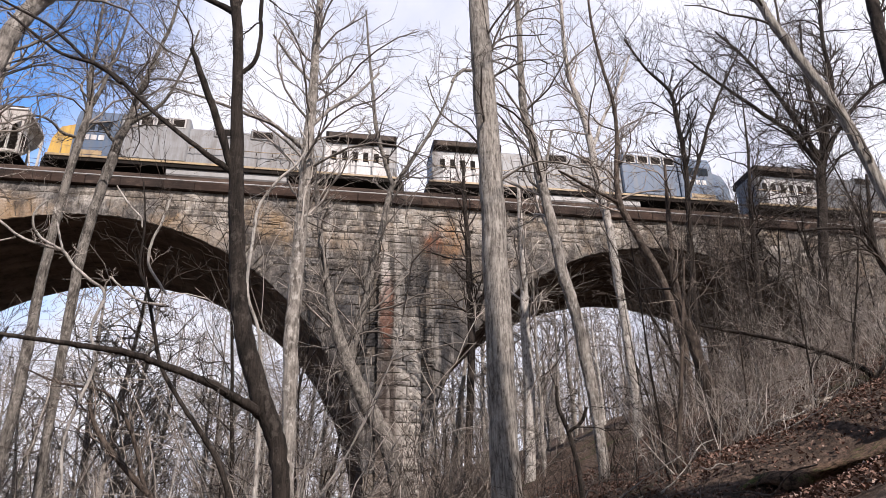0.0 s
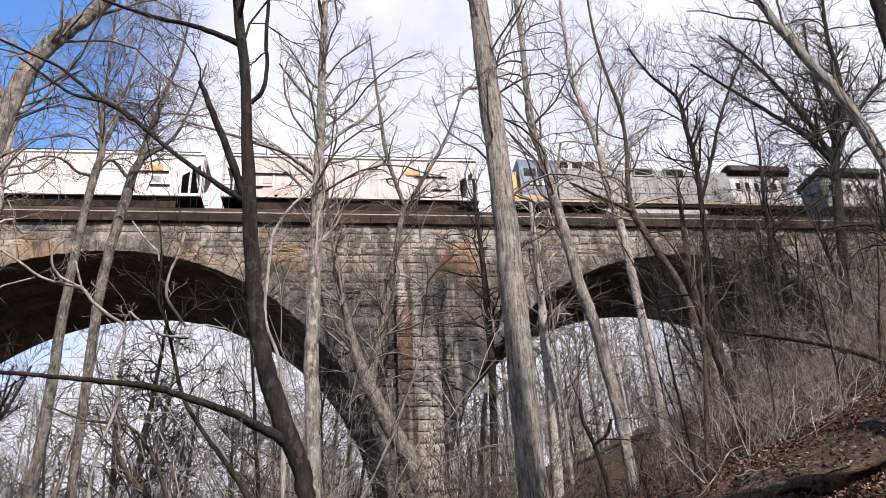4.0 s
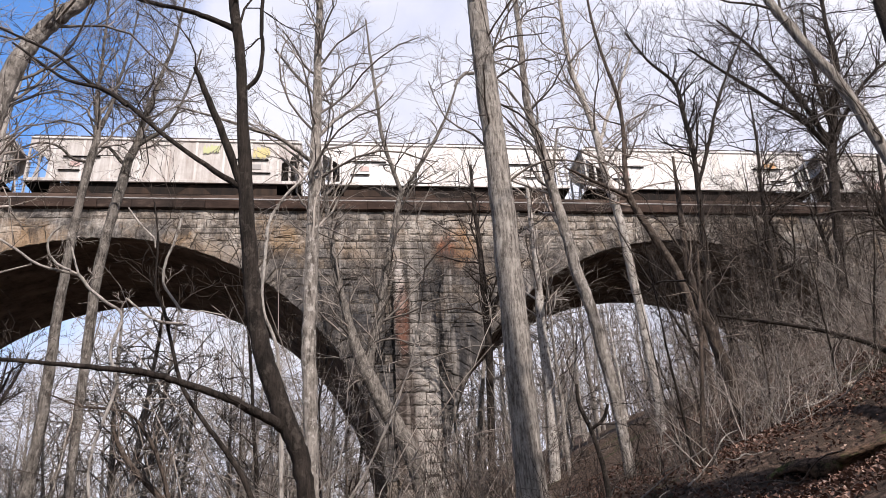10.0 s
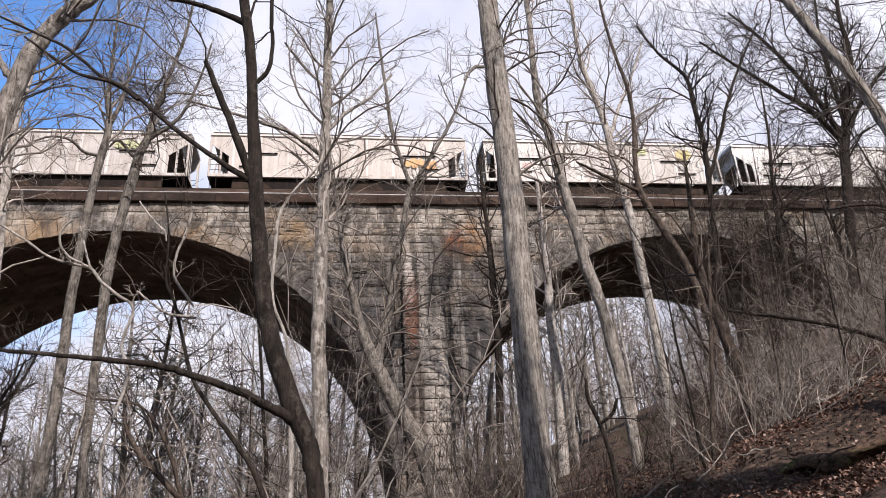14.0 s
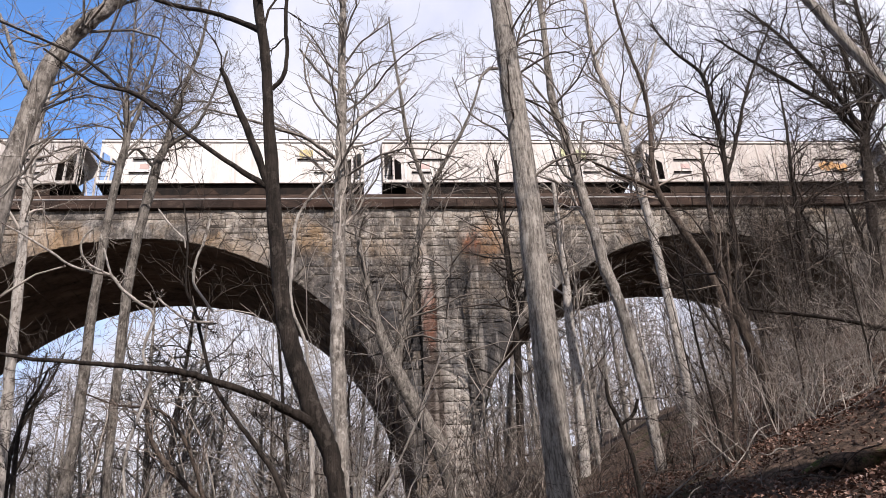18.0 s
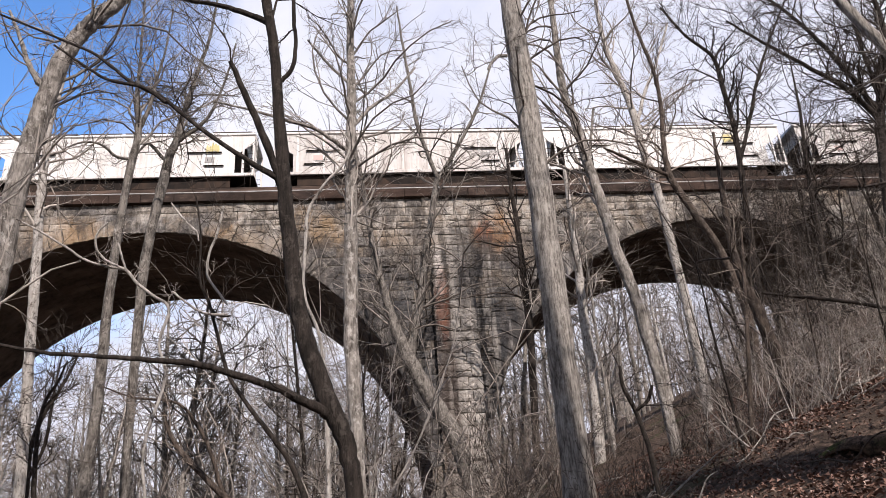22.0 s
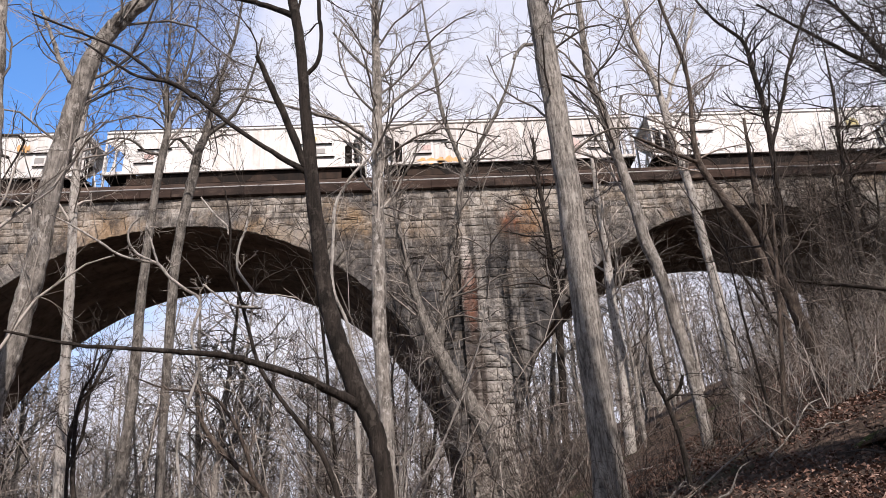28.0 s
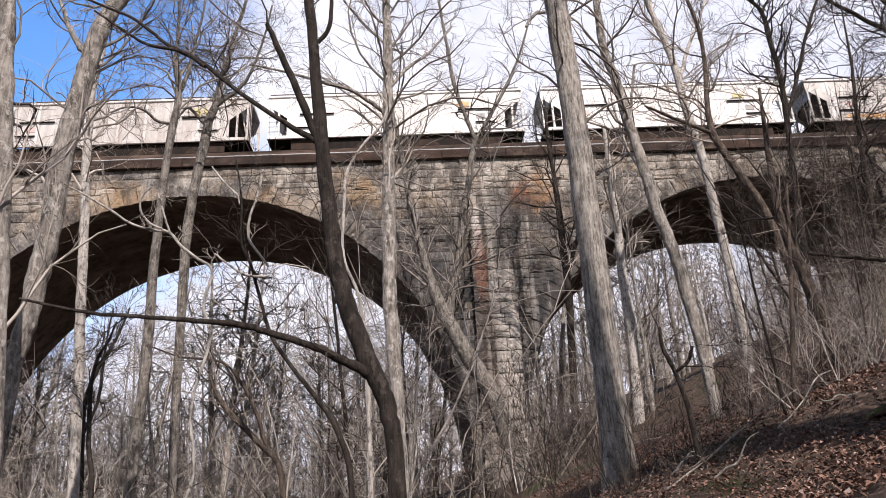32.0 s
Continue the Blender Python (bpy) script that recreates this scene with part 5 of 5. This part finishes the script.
grow.limb((11.25, 12.00, 3.42, 0.085), (11.20, 12.00, 5.09, 0.084), (11.27, 12.00, 6.96, 0.073), (11.08, 12.00, 7.71, 0.056), (11.20, 12.00, 8.63, 0.044), (11.39, 12.00, 9.61, 0.030))
grow.limb((11.12, 12.00, 7.65, 0.038), (10.76, 11.83, 8.07, 0.033), (10.01, 11.67, 8.06, 0.028), (9.11, 11.50, 7.86, 0.019))
grow.done()

# ---- the woods and the undergrowth ----
KINDS = [wild_tree(11, "pale", 17, "bare grey forest tree"), wild_tree(12, "brown", 15, "bare brown forest tree"), wild_tree(13, "pale", 20, "tall bare grey forest tree"),
         wild_tree(14, "dark", 16, "bare dark-barked forest tree"), wild_tree(15, "white", 15, "bare pale-barked forest tree"), wild_tree(16, "brown", 12, "young bare brown forest tree"),
         wild_tree(17, "pale", 13, "young bare grey forest tree")]
SAPLINGS = [wild_tree(21, "pale", 9, "thin bare grey sapling", 0.006, 0.12, 0.6, 0.8, 3), wild_tree(22, "white", 10, "thin bare pale sapling", 0.006, 0.15, 0.55, 0.7, 3),
            wild_tree(23, "brown", 8, "thin bare brown sapling", 0.006, 0.10, 0.6, 0.9, 3), wild_tree(24, "dark", 9, "thin bare dark sapling", 0.006, 0.15, 0.6, 0.8, 3)]
BUSHES = [shrub(31, "brown", 3.2, 9, "tangled bare brown shrub"), shrub(32, "pale", 3.6, 8, "bare grey shrub of upright stems"), shrub(33, "brown", 2.2, 12, "low bare brown thicket"),
          shrub(34, "white", 4.2, 6, "thin pale saplings in a clump"), shrub(35, "dark", 3.0, 8, "dark tangled bare shrub")]
BRUSH = [shrub(36, "pale", 1.1, 7, "low bare grey brush", 0.0034), shrub(37, "brown", 1.0, 8, "low bare brown brush", 0.0034),
         shrub(38, "white", 1.7, 5, "thin pale upright stems", 0.004), shrub(39, "dark", 1.3, 6, "low dark bare brush", 0.0036)]
SHADE = wild_tree(18, "grey", 19.5, "tall stout grey tree added out of view to shade a trunk", 0.016, 0.6, 3.6, 0.3)
rng = random.Random(5)
used = set()


def plant(kind, x, y, s, lean=3.0):
    m = Matrix.LocRotScale((x, y, ground_z(x, y)), Euler((radians(rng.gauss(0, lean)), radians(rng.gauss(0, lean)), rng.uniform(0, math.tau))), (s, s, s))
    if kind.name not in used:
        used.add(kind.name)
        kind.matrix_basis = m
        return kind
    return copy_thing(kind, m)


BACK = FACE + DEPTH
for i in range(30):      # beyond the viaduct
    y = BACK + 3.5 + 60 * rng.random() ** 1.3
    x = rng.uniform(-0.62, 0.72) * y * 1.05
    plant(rng.choice((KINDS[0], KINDS[2], KINDS[4], KINDS[6])), x, y, rng.uniform(0.8, 1.2))
for i in range(42):       # close behind the first arch
    y = rng.uniform(BACK + 2, BACK + 26)
    plant(rng.choice((KINDS[0], KINDS[4], KINDS[0], KINDS[5], KINDS[4], KINDS[6])), rng.choice((rng.uniform(-0.56, 0.02), rng.uniform(-0.56, 0.02), rng.uniform(-0.56, 0.02), rng.uniform(-0.56, 0.02), rng.uniform(0.15, 0.42))) * y, y, rng.uniform(1.0, 1.45), 6)
for i in range(9):        # on the slope before the right-hand arch
    plant(rng.choice((KINDS[3], KINDS[1], KINDS[6])), rng.uniform(15, 36), rng.uniform(22, 37), rng.uniform(0.45, 0.75), 6)
for x, y, s in ((21, 36, 0.9), (23.5, 34, 0.8), (26, 36.5, 0.95), (19.5, 31, 0.7), (28.5, 35, 0.85), (24, 30, 0.75), (18.6, 35.5, 0.75)):
    plant(KINDS[3], x, y, s, 5)
for x, y, s in ((-29, 58, 1.3), (-33, 62, 1.4), (-27, 66, 1.3), (-36, 57, 1.2), (-31, 53, 1.1), (-24, 30, 0.8), (-19, 33, 0.85), (-21, 24, 0.75), (-14, 34, 0.7), (-28, 34, 0.9), (11, 35.5, 0.6), (-31, 26, 0.9)):
    plant(rng.choice((KINDS[0], KINDS[4], KINDS[6])), x, y, s, 4)
for i in range(9):        # unseen wood added behind the viewer, for its shade
    x, y = rng.uniform(-40, 30), rng.uniform(-48, -5)
    if y < -13:
        plant(rng.choice(KINDS), x, y, rng.uniform(0.8, 1.1))
# unseen trees added to throw shade on the near trunks and brush
for x, y, k, q in ((3.0, -9.0, 3, 1.0), (0.5, -10.5, 3, 1.1), (2.5, -13.0, 3, 1.15), (8.0, -14.0, 1, 1.1), (-6.5, -13.0, 1, 1.1)):
    plant(KINDS[k], x, y, q)
# unseen tree, added so that its shadow darkens the grey trunk's lower part
plant(SHADE, 7.84, -1.88, 1.0, 0.0)
for i in range(12):       # unseen thickets added behind the viewer to shade the slope
    a, r = rng.uniform(1.25, 1.75) * math.pi, rng.uniform(7.5, 12)
    plant(rng.choice(BUSHES), r * math.cos(a), r * math.sin(a) - 0.6, rng.uniform(1.0, 1.7), 6)
for i in range(72):       # low brush near by on the slope
    y = rng.uniform(8, 16)
    x = rng.uniform(0.28, 1.05) * y
    plant(rng.choice((BRUSH[0], BRUSH[1], BRUSH[1], BRUSH[3])), x, y, rng.uniform(0.5, 0.95), 10)
for i in range(40):       # saplings in the hollow
    y = rng.uniform(18, 37)
    x = rng.uniform(-0.72, -0.02) * y
    plant(rng.choice(SAPLINGS[:3]), x, y, rng.uniform(0.7, 1.1) * min(1.0, 0.25 + y / 45), 7)
for i in range(8):        # dark saplings against the pier
    plant(SAPLINGS[2 + i % 2], rng.uniform(-4.5, 0.8), rng.uniform(32, 37.5), rng.uniform(1.1, 1.6), 8)
for i in range(26):       # short thin saplings close by
    y = rng.uniform(9.5, 20)
    plant(rng.choice((SAPLINGS[3], SAPLINGS[2], SAPLINGS[0])), rng.uniform(0.42, 0.95) * y, y, rng.uniform(0.18, 0.36), 7)
for i in range(50):       # upright saplings on the slope
    y = rng.uniform(12, 37)
    x = rng.uniform(0.48, 0.98) * y
    plant(rng.choice((SAPLINGS[3], SAPLINGS[2], SAPLINGS[3], SAPLINGS[0])), x, y, rng.uniform(0.3, 0.65), 8)
for i in range(72):       # the brushy slope
    y = rng.uniform(11.5, 37)
    x = (0.34 + 0.66 * rng.random() ** 0.75) * y
    low = 0.6 if x < 0.50 * y else 1.0
    plant(rng.choice((BUSHES[0], BUSHES[4], BUSHES[1], BUSHES[4]) if y > 19 else (BUSHES[0], BUSHES[2], BUSHES[1], BUSHES[2])), x, y, low * rng.uniform(0.5, 0.95) * min(1.0, 0.20 + y / 30), 9)
for i in range(40):       # fine brush covering the slope
    y = rng.uniform(10, 30)
    plant(rng.choice((BRUSH[1], BRUSH[0], BRUSH[3], BRUSH[1])), rng.uniform(0.22, 0.62) * y, y, rng.uniform(0.8, 1.5), 9)
for i in range(56):       # upright brush above the bank
    y = rng.uniform(10.2, 18)
    plant(rng.choice((BRUSH[0], BRUSH[2], BRUSH[1], BRUSH[2])), rng.uniform(0.52, 1.0) * y, y, rng.uniform(0.7, 1.3), 8)
for i in range(52):       # the hollow under the arches
    y = rng.uniform(20, 48)
    x = rng.choice((rng.uniform(-0.72, -0.02), rng.uniform(-0.72, -0.02), rng.uniform(-0.5, 0.2))) * y
    plant(rng.choice((BUSHES[1], BUSHES[4], BUSHES[0], BUSHES[3])), x, y, rng.uniform(1.1, 2.0), 8)
for i in range(34):       # behind the viaduct
    y = rng.uniform(BACK + 1, BACK + 30)
    x = rng.uniform(-0.6, 0.7) * y
    plant(rng.choice(BUSHES), x, y, rng.uniform(1.4, 2.8), 8)

brush_rng = random.Random(77)
for i in range(42):       # pale brush on the bare shoulder of the slope
    y = brush_rng.uniform(9.6, 15)
    plant(BRUSH[brush_rng.choice((0, 2, 2))], brush_rng.uniform(0.66, 1.0) * y, y, brush_rng.uniform(0.5, 1.0), 8)
for i in range(20):       # brush at the foot of the slope below the second arch
    y = rng.uniform(17, 37)
    plant(rng.choice((BUSHES[0], BUSHES[2], BUSHES[4], BUSHES[1])), rng.uniform(0.10, 0.30) * y, y, rng.uniform(0.7, 1.2), 10)

# ---- the far hillside, wooded to its crest ----
far_rng = np.random.default_rng(77)
stems, sprays = [], []
for i in range(560):
    y = 66 + 95 * far_rng.random()
    x = far_rng.uniform(-0.62, 0.74) * y
    z, h = ground_z(x, y), far_rng.uniform(9, 18)
    foot = np.array([x, y, z - 0.3])
    tip = foot + np.array([far_rng.normal(0, 0.8), far_rng.normal(0, 0.8), h])
    stems.append((np.linspace(foot, tip, 4), np.linspace(0.16, 0.03, 4)))
    for j in range(38):
        s = far_rng.uniform(0.15, 0.98)
        p = foot + (tip - foot) * s
        way = far_rng.normal(0, 1, 3) * (1, 1, 0.3) + (0, 0, 0.9)
        way *= h * far_rng.uniform(0.10, 0.32) * (1.25 - s) / np.linalg.norm(way)
        bend = way + far_rng.normal(0, 0.4, 3) * np.linalg.norm(way)
        sprays.append((np.array([p, p + way * 0.55, p + bend]), np.array([0.05, 0.035, 0.02])))
pieces = [tubes(np.array([p for p, _ in rows]), np.array([r for _, r in rows]), 3) for rows in (stems, sprays)]
tagged(new("far_woods", quad_mesh("far_woods", pieces, TWIG["pale"])), "bare grey woods on the far hillside", "trees", kind="stuff")

# ---- the facing stones, coping and ring stones ----
def rough_block(seed):
    """A unit block, x and z from -0.5 to 0.5, its quarry face towards -y, chamfered and uneven."""
    q = random.Random(seed)
    n = 5
    v, f = [], []
    for j in range(n):
        for i in range(n):
            u, w = i / (n - 1) - 0.5, j / (n - 1) - 0.5
            edge = i in (0, n - 1) or j in (0, n - 1)
            wob = 0.045 if edge else 0.02
            v.append((u * 0.97 + q.uniform(-wob, wob) * 0.6, -q.uniform(0.0, 0.45) if edge else -q.uniform(0.45, 1.0), w * 0.95 + q.uniform(-wob, wob)))
    f += [(j * n + i, j * n + i + 1, (j + 1) * n + i + 1, (j + 1) * n + i) for j in range(n - 1) for i in range(n - 1)]
    rim = [i for i in range(n)] + [j * n + n - 1 for j in range(1, n)] + [(n - 1) * n + i for i in range(n - 2, -1, -1)] + [j * n for j in range(n - 2, 0, -1)]
    o = len(v)
    v += [(v[i][0], 1.5, v[i][2]) for i in rim]
    m = len(rim)
    f += [(rim[(i + 1) % m], rim[i], o + i, o + (i + 1) % m) for i in range(m)]
    return v, f


UNIT = [rough_block(s) for s in range(14)]
UNIT_MESH = [mesh_of("stone", u[0], u[1], STONE) for u in UNIT]
rng = random.Random(77)
MID = (ARCHES[1] + ARCHES[2]) / 2
rest = []


def lay(m, near, name="stone"):
    """Sets one block: an object of its own near the pier, joined stuff further off."""
    k = rng.randrange(14)
    if near:
        ob = new(name, UNIT_MESH[k])
        ob.parent = viaduct
        ob.matrix_basis = m
    else:
        rest.append(([tuple(m @ Vector(p)) for p in UNIT[k][0]], UNIT[k][1]))


def block(x0, x1, z0, z1, y, near):
    if z1 - z0 > 0.42 and x1 - x0 < 1.0 and rng.random() < 0.16:      # two thin stones in place of one
        cut = z0 + (z1 - z0) * rng.uniform(0.35, 0.65)
        block(x0, x1, z0, cut, y, near)
        block(x0, x1, cut, z1, y, near)
        return
    proud = rng.uniform(0.02, 0.11)
    z0, z1 = z0 + rng.uniform(-0.02, 0.03), z1 + rng.uniform(-0.03, 0.02)
    lay(Matrix.LocRotScale(((x0 + x1) / 2, y - rng.uniform(0.0, 0.03), (z0 + z1) / 2), None, ((x1 - x0) - 0.01, proud, (z1 - z0) - 0.008)), near)


def ring_hit(x, z):
    for c in ARCHES:
        if abs(x - c) < RADIUS + RING and (z < SPRING and abs(x - c) < RADIUS or z >= SPRING and math.hypot(x - c, z - SPRING) < RADIUS + RING - 0.2):
            return True
    return False


PMID, PW, PTOP = 4.22, 1.2, 17.9      # half width and top of the pilaster on the pier
z = COPE
while z > 1.0:
    h = rng.uniform(0.38, 0.64)
    z0 = max(z - h, 0.6)
    x = -34.0
    while x < 44:
        w = rng.choice((rng.uniform(0.4, 0.8), rng.uniform(0.6, 1.2), rng.uniform(0.8, 1.6)))
        a, b = x, x + w
        x = b
        zm = (z + z0) / 2
        if z < ground_z((a + b) / 2, FACE - 1) - 0.5:
            continue
        # trim blocks that run into a ring
        while b - a > 0.25 and ring_hit(a + 0.05, zm):
            a += 0.1
        while b - a > 0.25 and ring_hit(b - 0.05, zm):
            b -= 0.1
        if b - a < 0.3 or ring_hit((a + b) / 2, zm):
            continue
        if abs((a + b) / 2 - PMID) < PW + 0.2 and z0 < PTOP - 0.3:
            if a < PMID - PW < b:
                b = PMID - PW
            elif a < PMID + PW < b:
                a = PMID + PW
            else:
                continue
            if b - a < 0.25:
                continue
        block(a, b, z0, z, FACE, abs((a + b) / 2 - MID) < 8.5)
    z = z0
# ring stones
for n, c in enumerate(ARCHES[:3]):
    count = 62
    for i in range(count):
        a = math.pi * (i + 0.5) / count
        deep = RING * rng.choice((1.0, 1.0, 0.92))
        mid = RADIUS + deep / 2
        p = (c - mid * math.cos(a), FACE - rng.uniform(0.05, 0.09), SPRING + mid * math.sin(a))
        if p[2] < ground_z(p[0], FACE - 1):
            continue
        m = Matrix.LocRotScale(p, Euler((0, a - math.pi / 2, 0)), (math.pi * mid / count - 0.03, rng.uniform(0.05, 0.1), deep))
        lay(m, n in (1, 2) and abs(p[0] - MID) < 14, "ring_stone")
# the pilaster: paired quoins
part("pilaster_core", box(PMID - PW + 0.05, PMID + PW - 0.05, FACE - 0.42, FACE + 0.1, 0, PTOP), MORTAR, viaduct)
z, odd = PTOP, 0
while z > 1.0:
    z0 = z - rng.uniform(0.5, 0.72)
    cuts = [-PW, -0.2 + 0.4 * odd, PW] if rng.random() < 0.7 else [-PW, -0.45 + 0.2 * odd, 0.4 + 0.2 * odd, PW]
    for a, b in zip(cuts, cuts[1:]):
        block(PMID + a, PMID + b, z0, z, FACE - 0.44, True)
    z, odd = z0, 1 - odd
part("pilaster_cap", prism([(PMID - PW, PTOP), (PMID + PW, PTOP), (PMID + PW - 0.1, PTOP + 0.2), (PMID - PW + 0.1, PTOP + 0.2)], FACE - 0.5, FACE + 0.05), STONE, viaduct, "sloped cap stone of the pilaster")
if rest:
    tagged(part("far_stones", join(*rest), STONE_JOINED, viaduct, "weathered facing stones of the outer spans"), kind="stuff")
# coping slabs
slab = mesh_of("coping_stone", *box(-0.5, 0.5, -0.5, 0.5, -0.5, 0.5, 0.03), COPING)
x = XL
while x < XR:
    w = rng.uniform(1.5, 2.4)
    ob = new("coping_stone", slab)
    ob.parent = viaduct
    ob.matrix_basis = Matrix.LocRotScale((x + w / 2, FACE + 0.16 + rng.uniform(-0.02, 0.02), COPE + 0.275 + rng.uniform(-0.012, 0.012)), None, (w - 0.02, 0.92, 0.55))
    x += w

# ---- leaves and fallen wood on the slope ----
rng = random.Random(91)
lv, lq = [], []
for i in range(28000):
    y = rng.uniform(5.0, 20.0)
    x = rng.uniform(0.12, 1.0) * y
    z = ground_z(x, y) + rng.uniform(0.0, 0.05)
    if abs(0.6 * (x - 6.15) + 0.8 * (y - 8.0)) < 0.55 and abs(0.8 * (x - 6.15) - 0.6 * (y - 8.0)) < 1.6:
        z += 0.13
    s, a = rng.uniform(0.014, 0.042), rng.uniform(0, math.tau)
    tx, ty = rng.uniform(-0.6, 0.6), rng.uniform(-0.6, 0.6)
    c, d = math.cos(a) * s, math.sin(a) * s
    o = len(lv)
    for u, w in ((1, 0), (0, 0.6), (-1, 0), (0, -0.6)):
        px, py = u * c - w * d, u * d + w * c
        lv.append((x + px, y + py, z + px * tx + py * ty + 0.02 + (0.02 if w else 0)))
    lq.append((o, o + 1, o + 2, o + 3))
tagged(new("fallen_leaves", mesh_of("fallen_leaves", lv, lq, LEAVES)), "scattered dry brown fallen leaves", "leaves", kind="stuff")
# a mossy bank with a washed-out hollow under its lip
bank_v, bank_f, across = [], [], 34
outline = [(-1.2, -0.22), (-0.7, -0.02), (-0.2, 0.07), (0.2, 0.10), (0.5, 0.08), (0.6, 0.0), (0.5, -0.1), (0.15, -0.2), (-0.2, -0.36), (-0.3, -0.8)]
for i in range(across + 1):
    u = i / across * 2 - 1
    bx, by = 6.15 + 1.75 * u * 0.80, 8.0 - 1.75 * u * 0.60
    size = (1 - u * u) ** 0.35 if abs(u) < 1 else 0.0
    for j, (run, rise) in enumerate(outline):
        n1 = noise.noise((bx * 2.1 + j, by * 2.1, j * 0.7))
        px, py = bx - 0.60 * run * (0.2 + 1.0 * size), by - 0.80 * run * (0.2 + 1.0 * size)
        bank_v.append((px + 0.14 * n1, py + 0.12 * n1, ground_z(bx, by) - 0.05 + rise * 0.75 * size + 0.16 * n1 - 0.22 * run - 0.75 * (1 - size)))
rows = len(outline)
bank_f = [(i * rows + j, (i + 1) * rows + j, (i + 1) * rows + j + 1, i * rows + j + 1) for i in range(across) for j in range(rows - 1)]
tagged(new("earth_bank", mesh_of("earth_bank", bank_v, bank_f, MOSS, True)), "mossy earth bank with a dark hollow under it", "bank")
for i in range(7):
    x, y = 7.75 + 0.11 * i + rng.uniform(-0.05, 0.05), 11.3 - 0.06 * i + rng.uniform(-0.15, 0.15)
    w, h = rng.uniform(0.05, 0.11), rng.uniform(0.02, 0.08)
    rock = new("broken_stone", mesh_of("broken_stone", *box(-w, w, -0.1, 0.12, -0.08, h, 0.035), PALE_STONE))
    rock.matrix_basis = Matrix.LocRotScale((x, y, ground_z(x, y)), Euler((rng.uniform(-0.3, 0.3), rng.uniform(-0.3, 0.3), rng.uniform(0, 3))), (1, 1, 1))
    tagged(rock, "pale broken stone lying on the leafy slope", "stone", "broken stones on the slope")
for i in range(30):
    y = rng.uniform(7.5, 17)
    x = rng.uniform(0.3, 1.05) * y
    a, n, length = rng.uniform(0, math.tau), 5, rng.uniform(0.7, 2.6)
    pts = []
    for k in range(n):
        px, py = x + math.cos(a) * length * k / n, y + math.sin(a) * length * k / n
        pts.append((px, py, ground_z(px, py) + 0.05 + 0.10 * k * rng.uniform(0.2, 1.0), rng.uniform(0.008, 0.018) * (1 - 0.12 * k)))
    curve = roughen(through_points(pts, 3), np.random.default_rng(i), 0.3)
    tone = rng.choice(("pale", "brown", "brown", "grey"))
    log = new("fallen_branch", quad_mesh("fallen_branch", [tubes(curve[None, :, :3], curve[None, :, 3], 7)], BARK[tone]))
    tagged(log, "dead %s branch lying among the leaves" % {"pale": "pale grey", "grey": "grey", "brown": "brown"}[tone], "branch", "fallen branches on the slope")

motions()
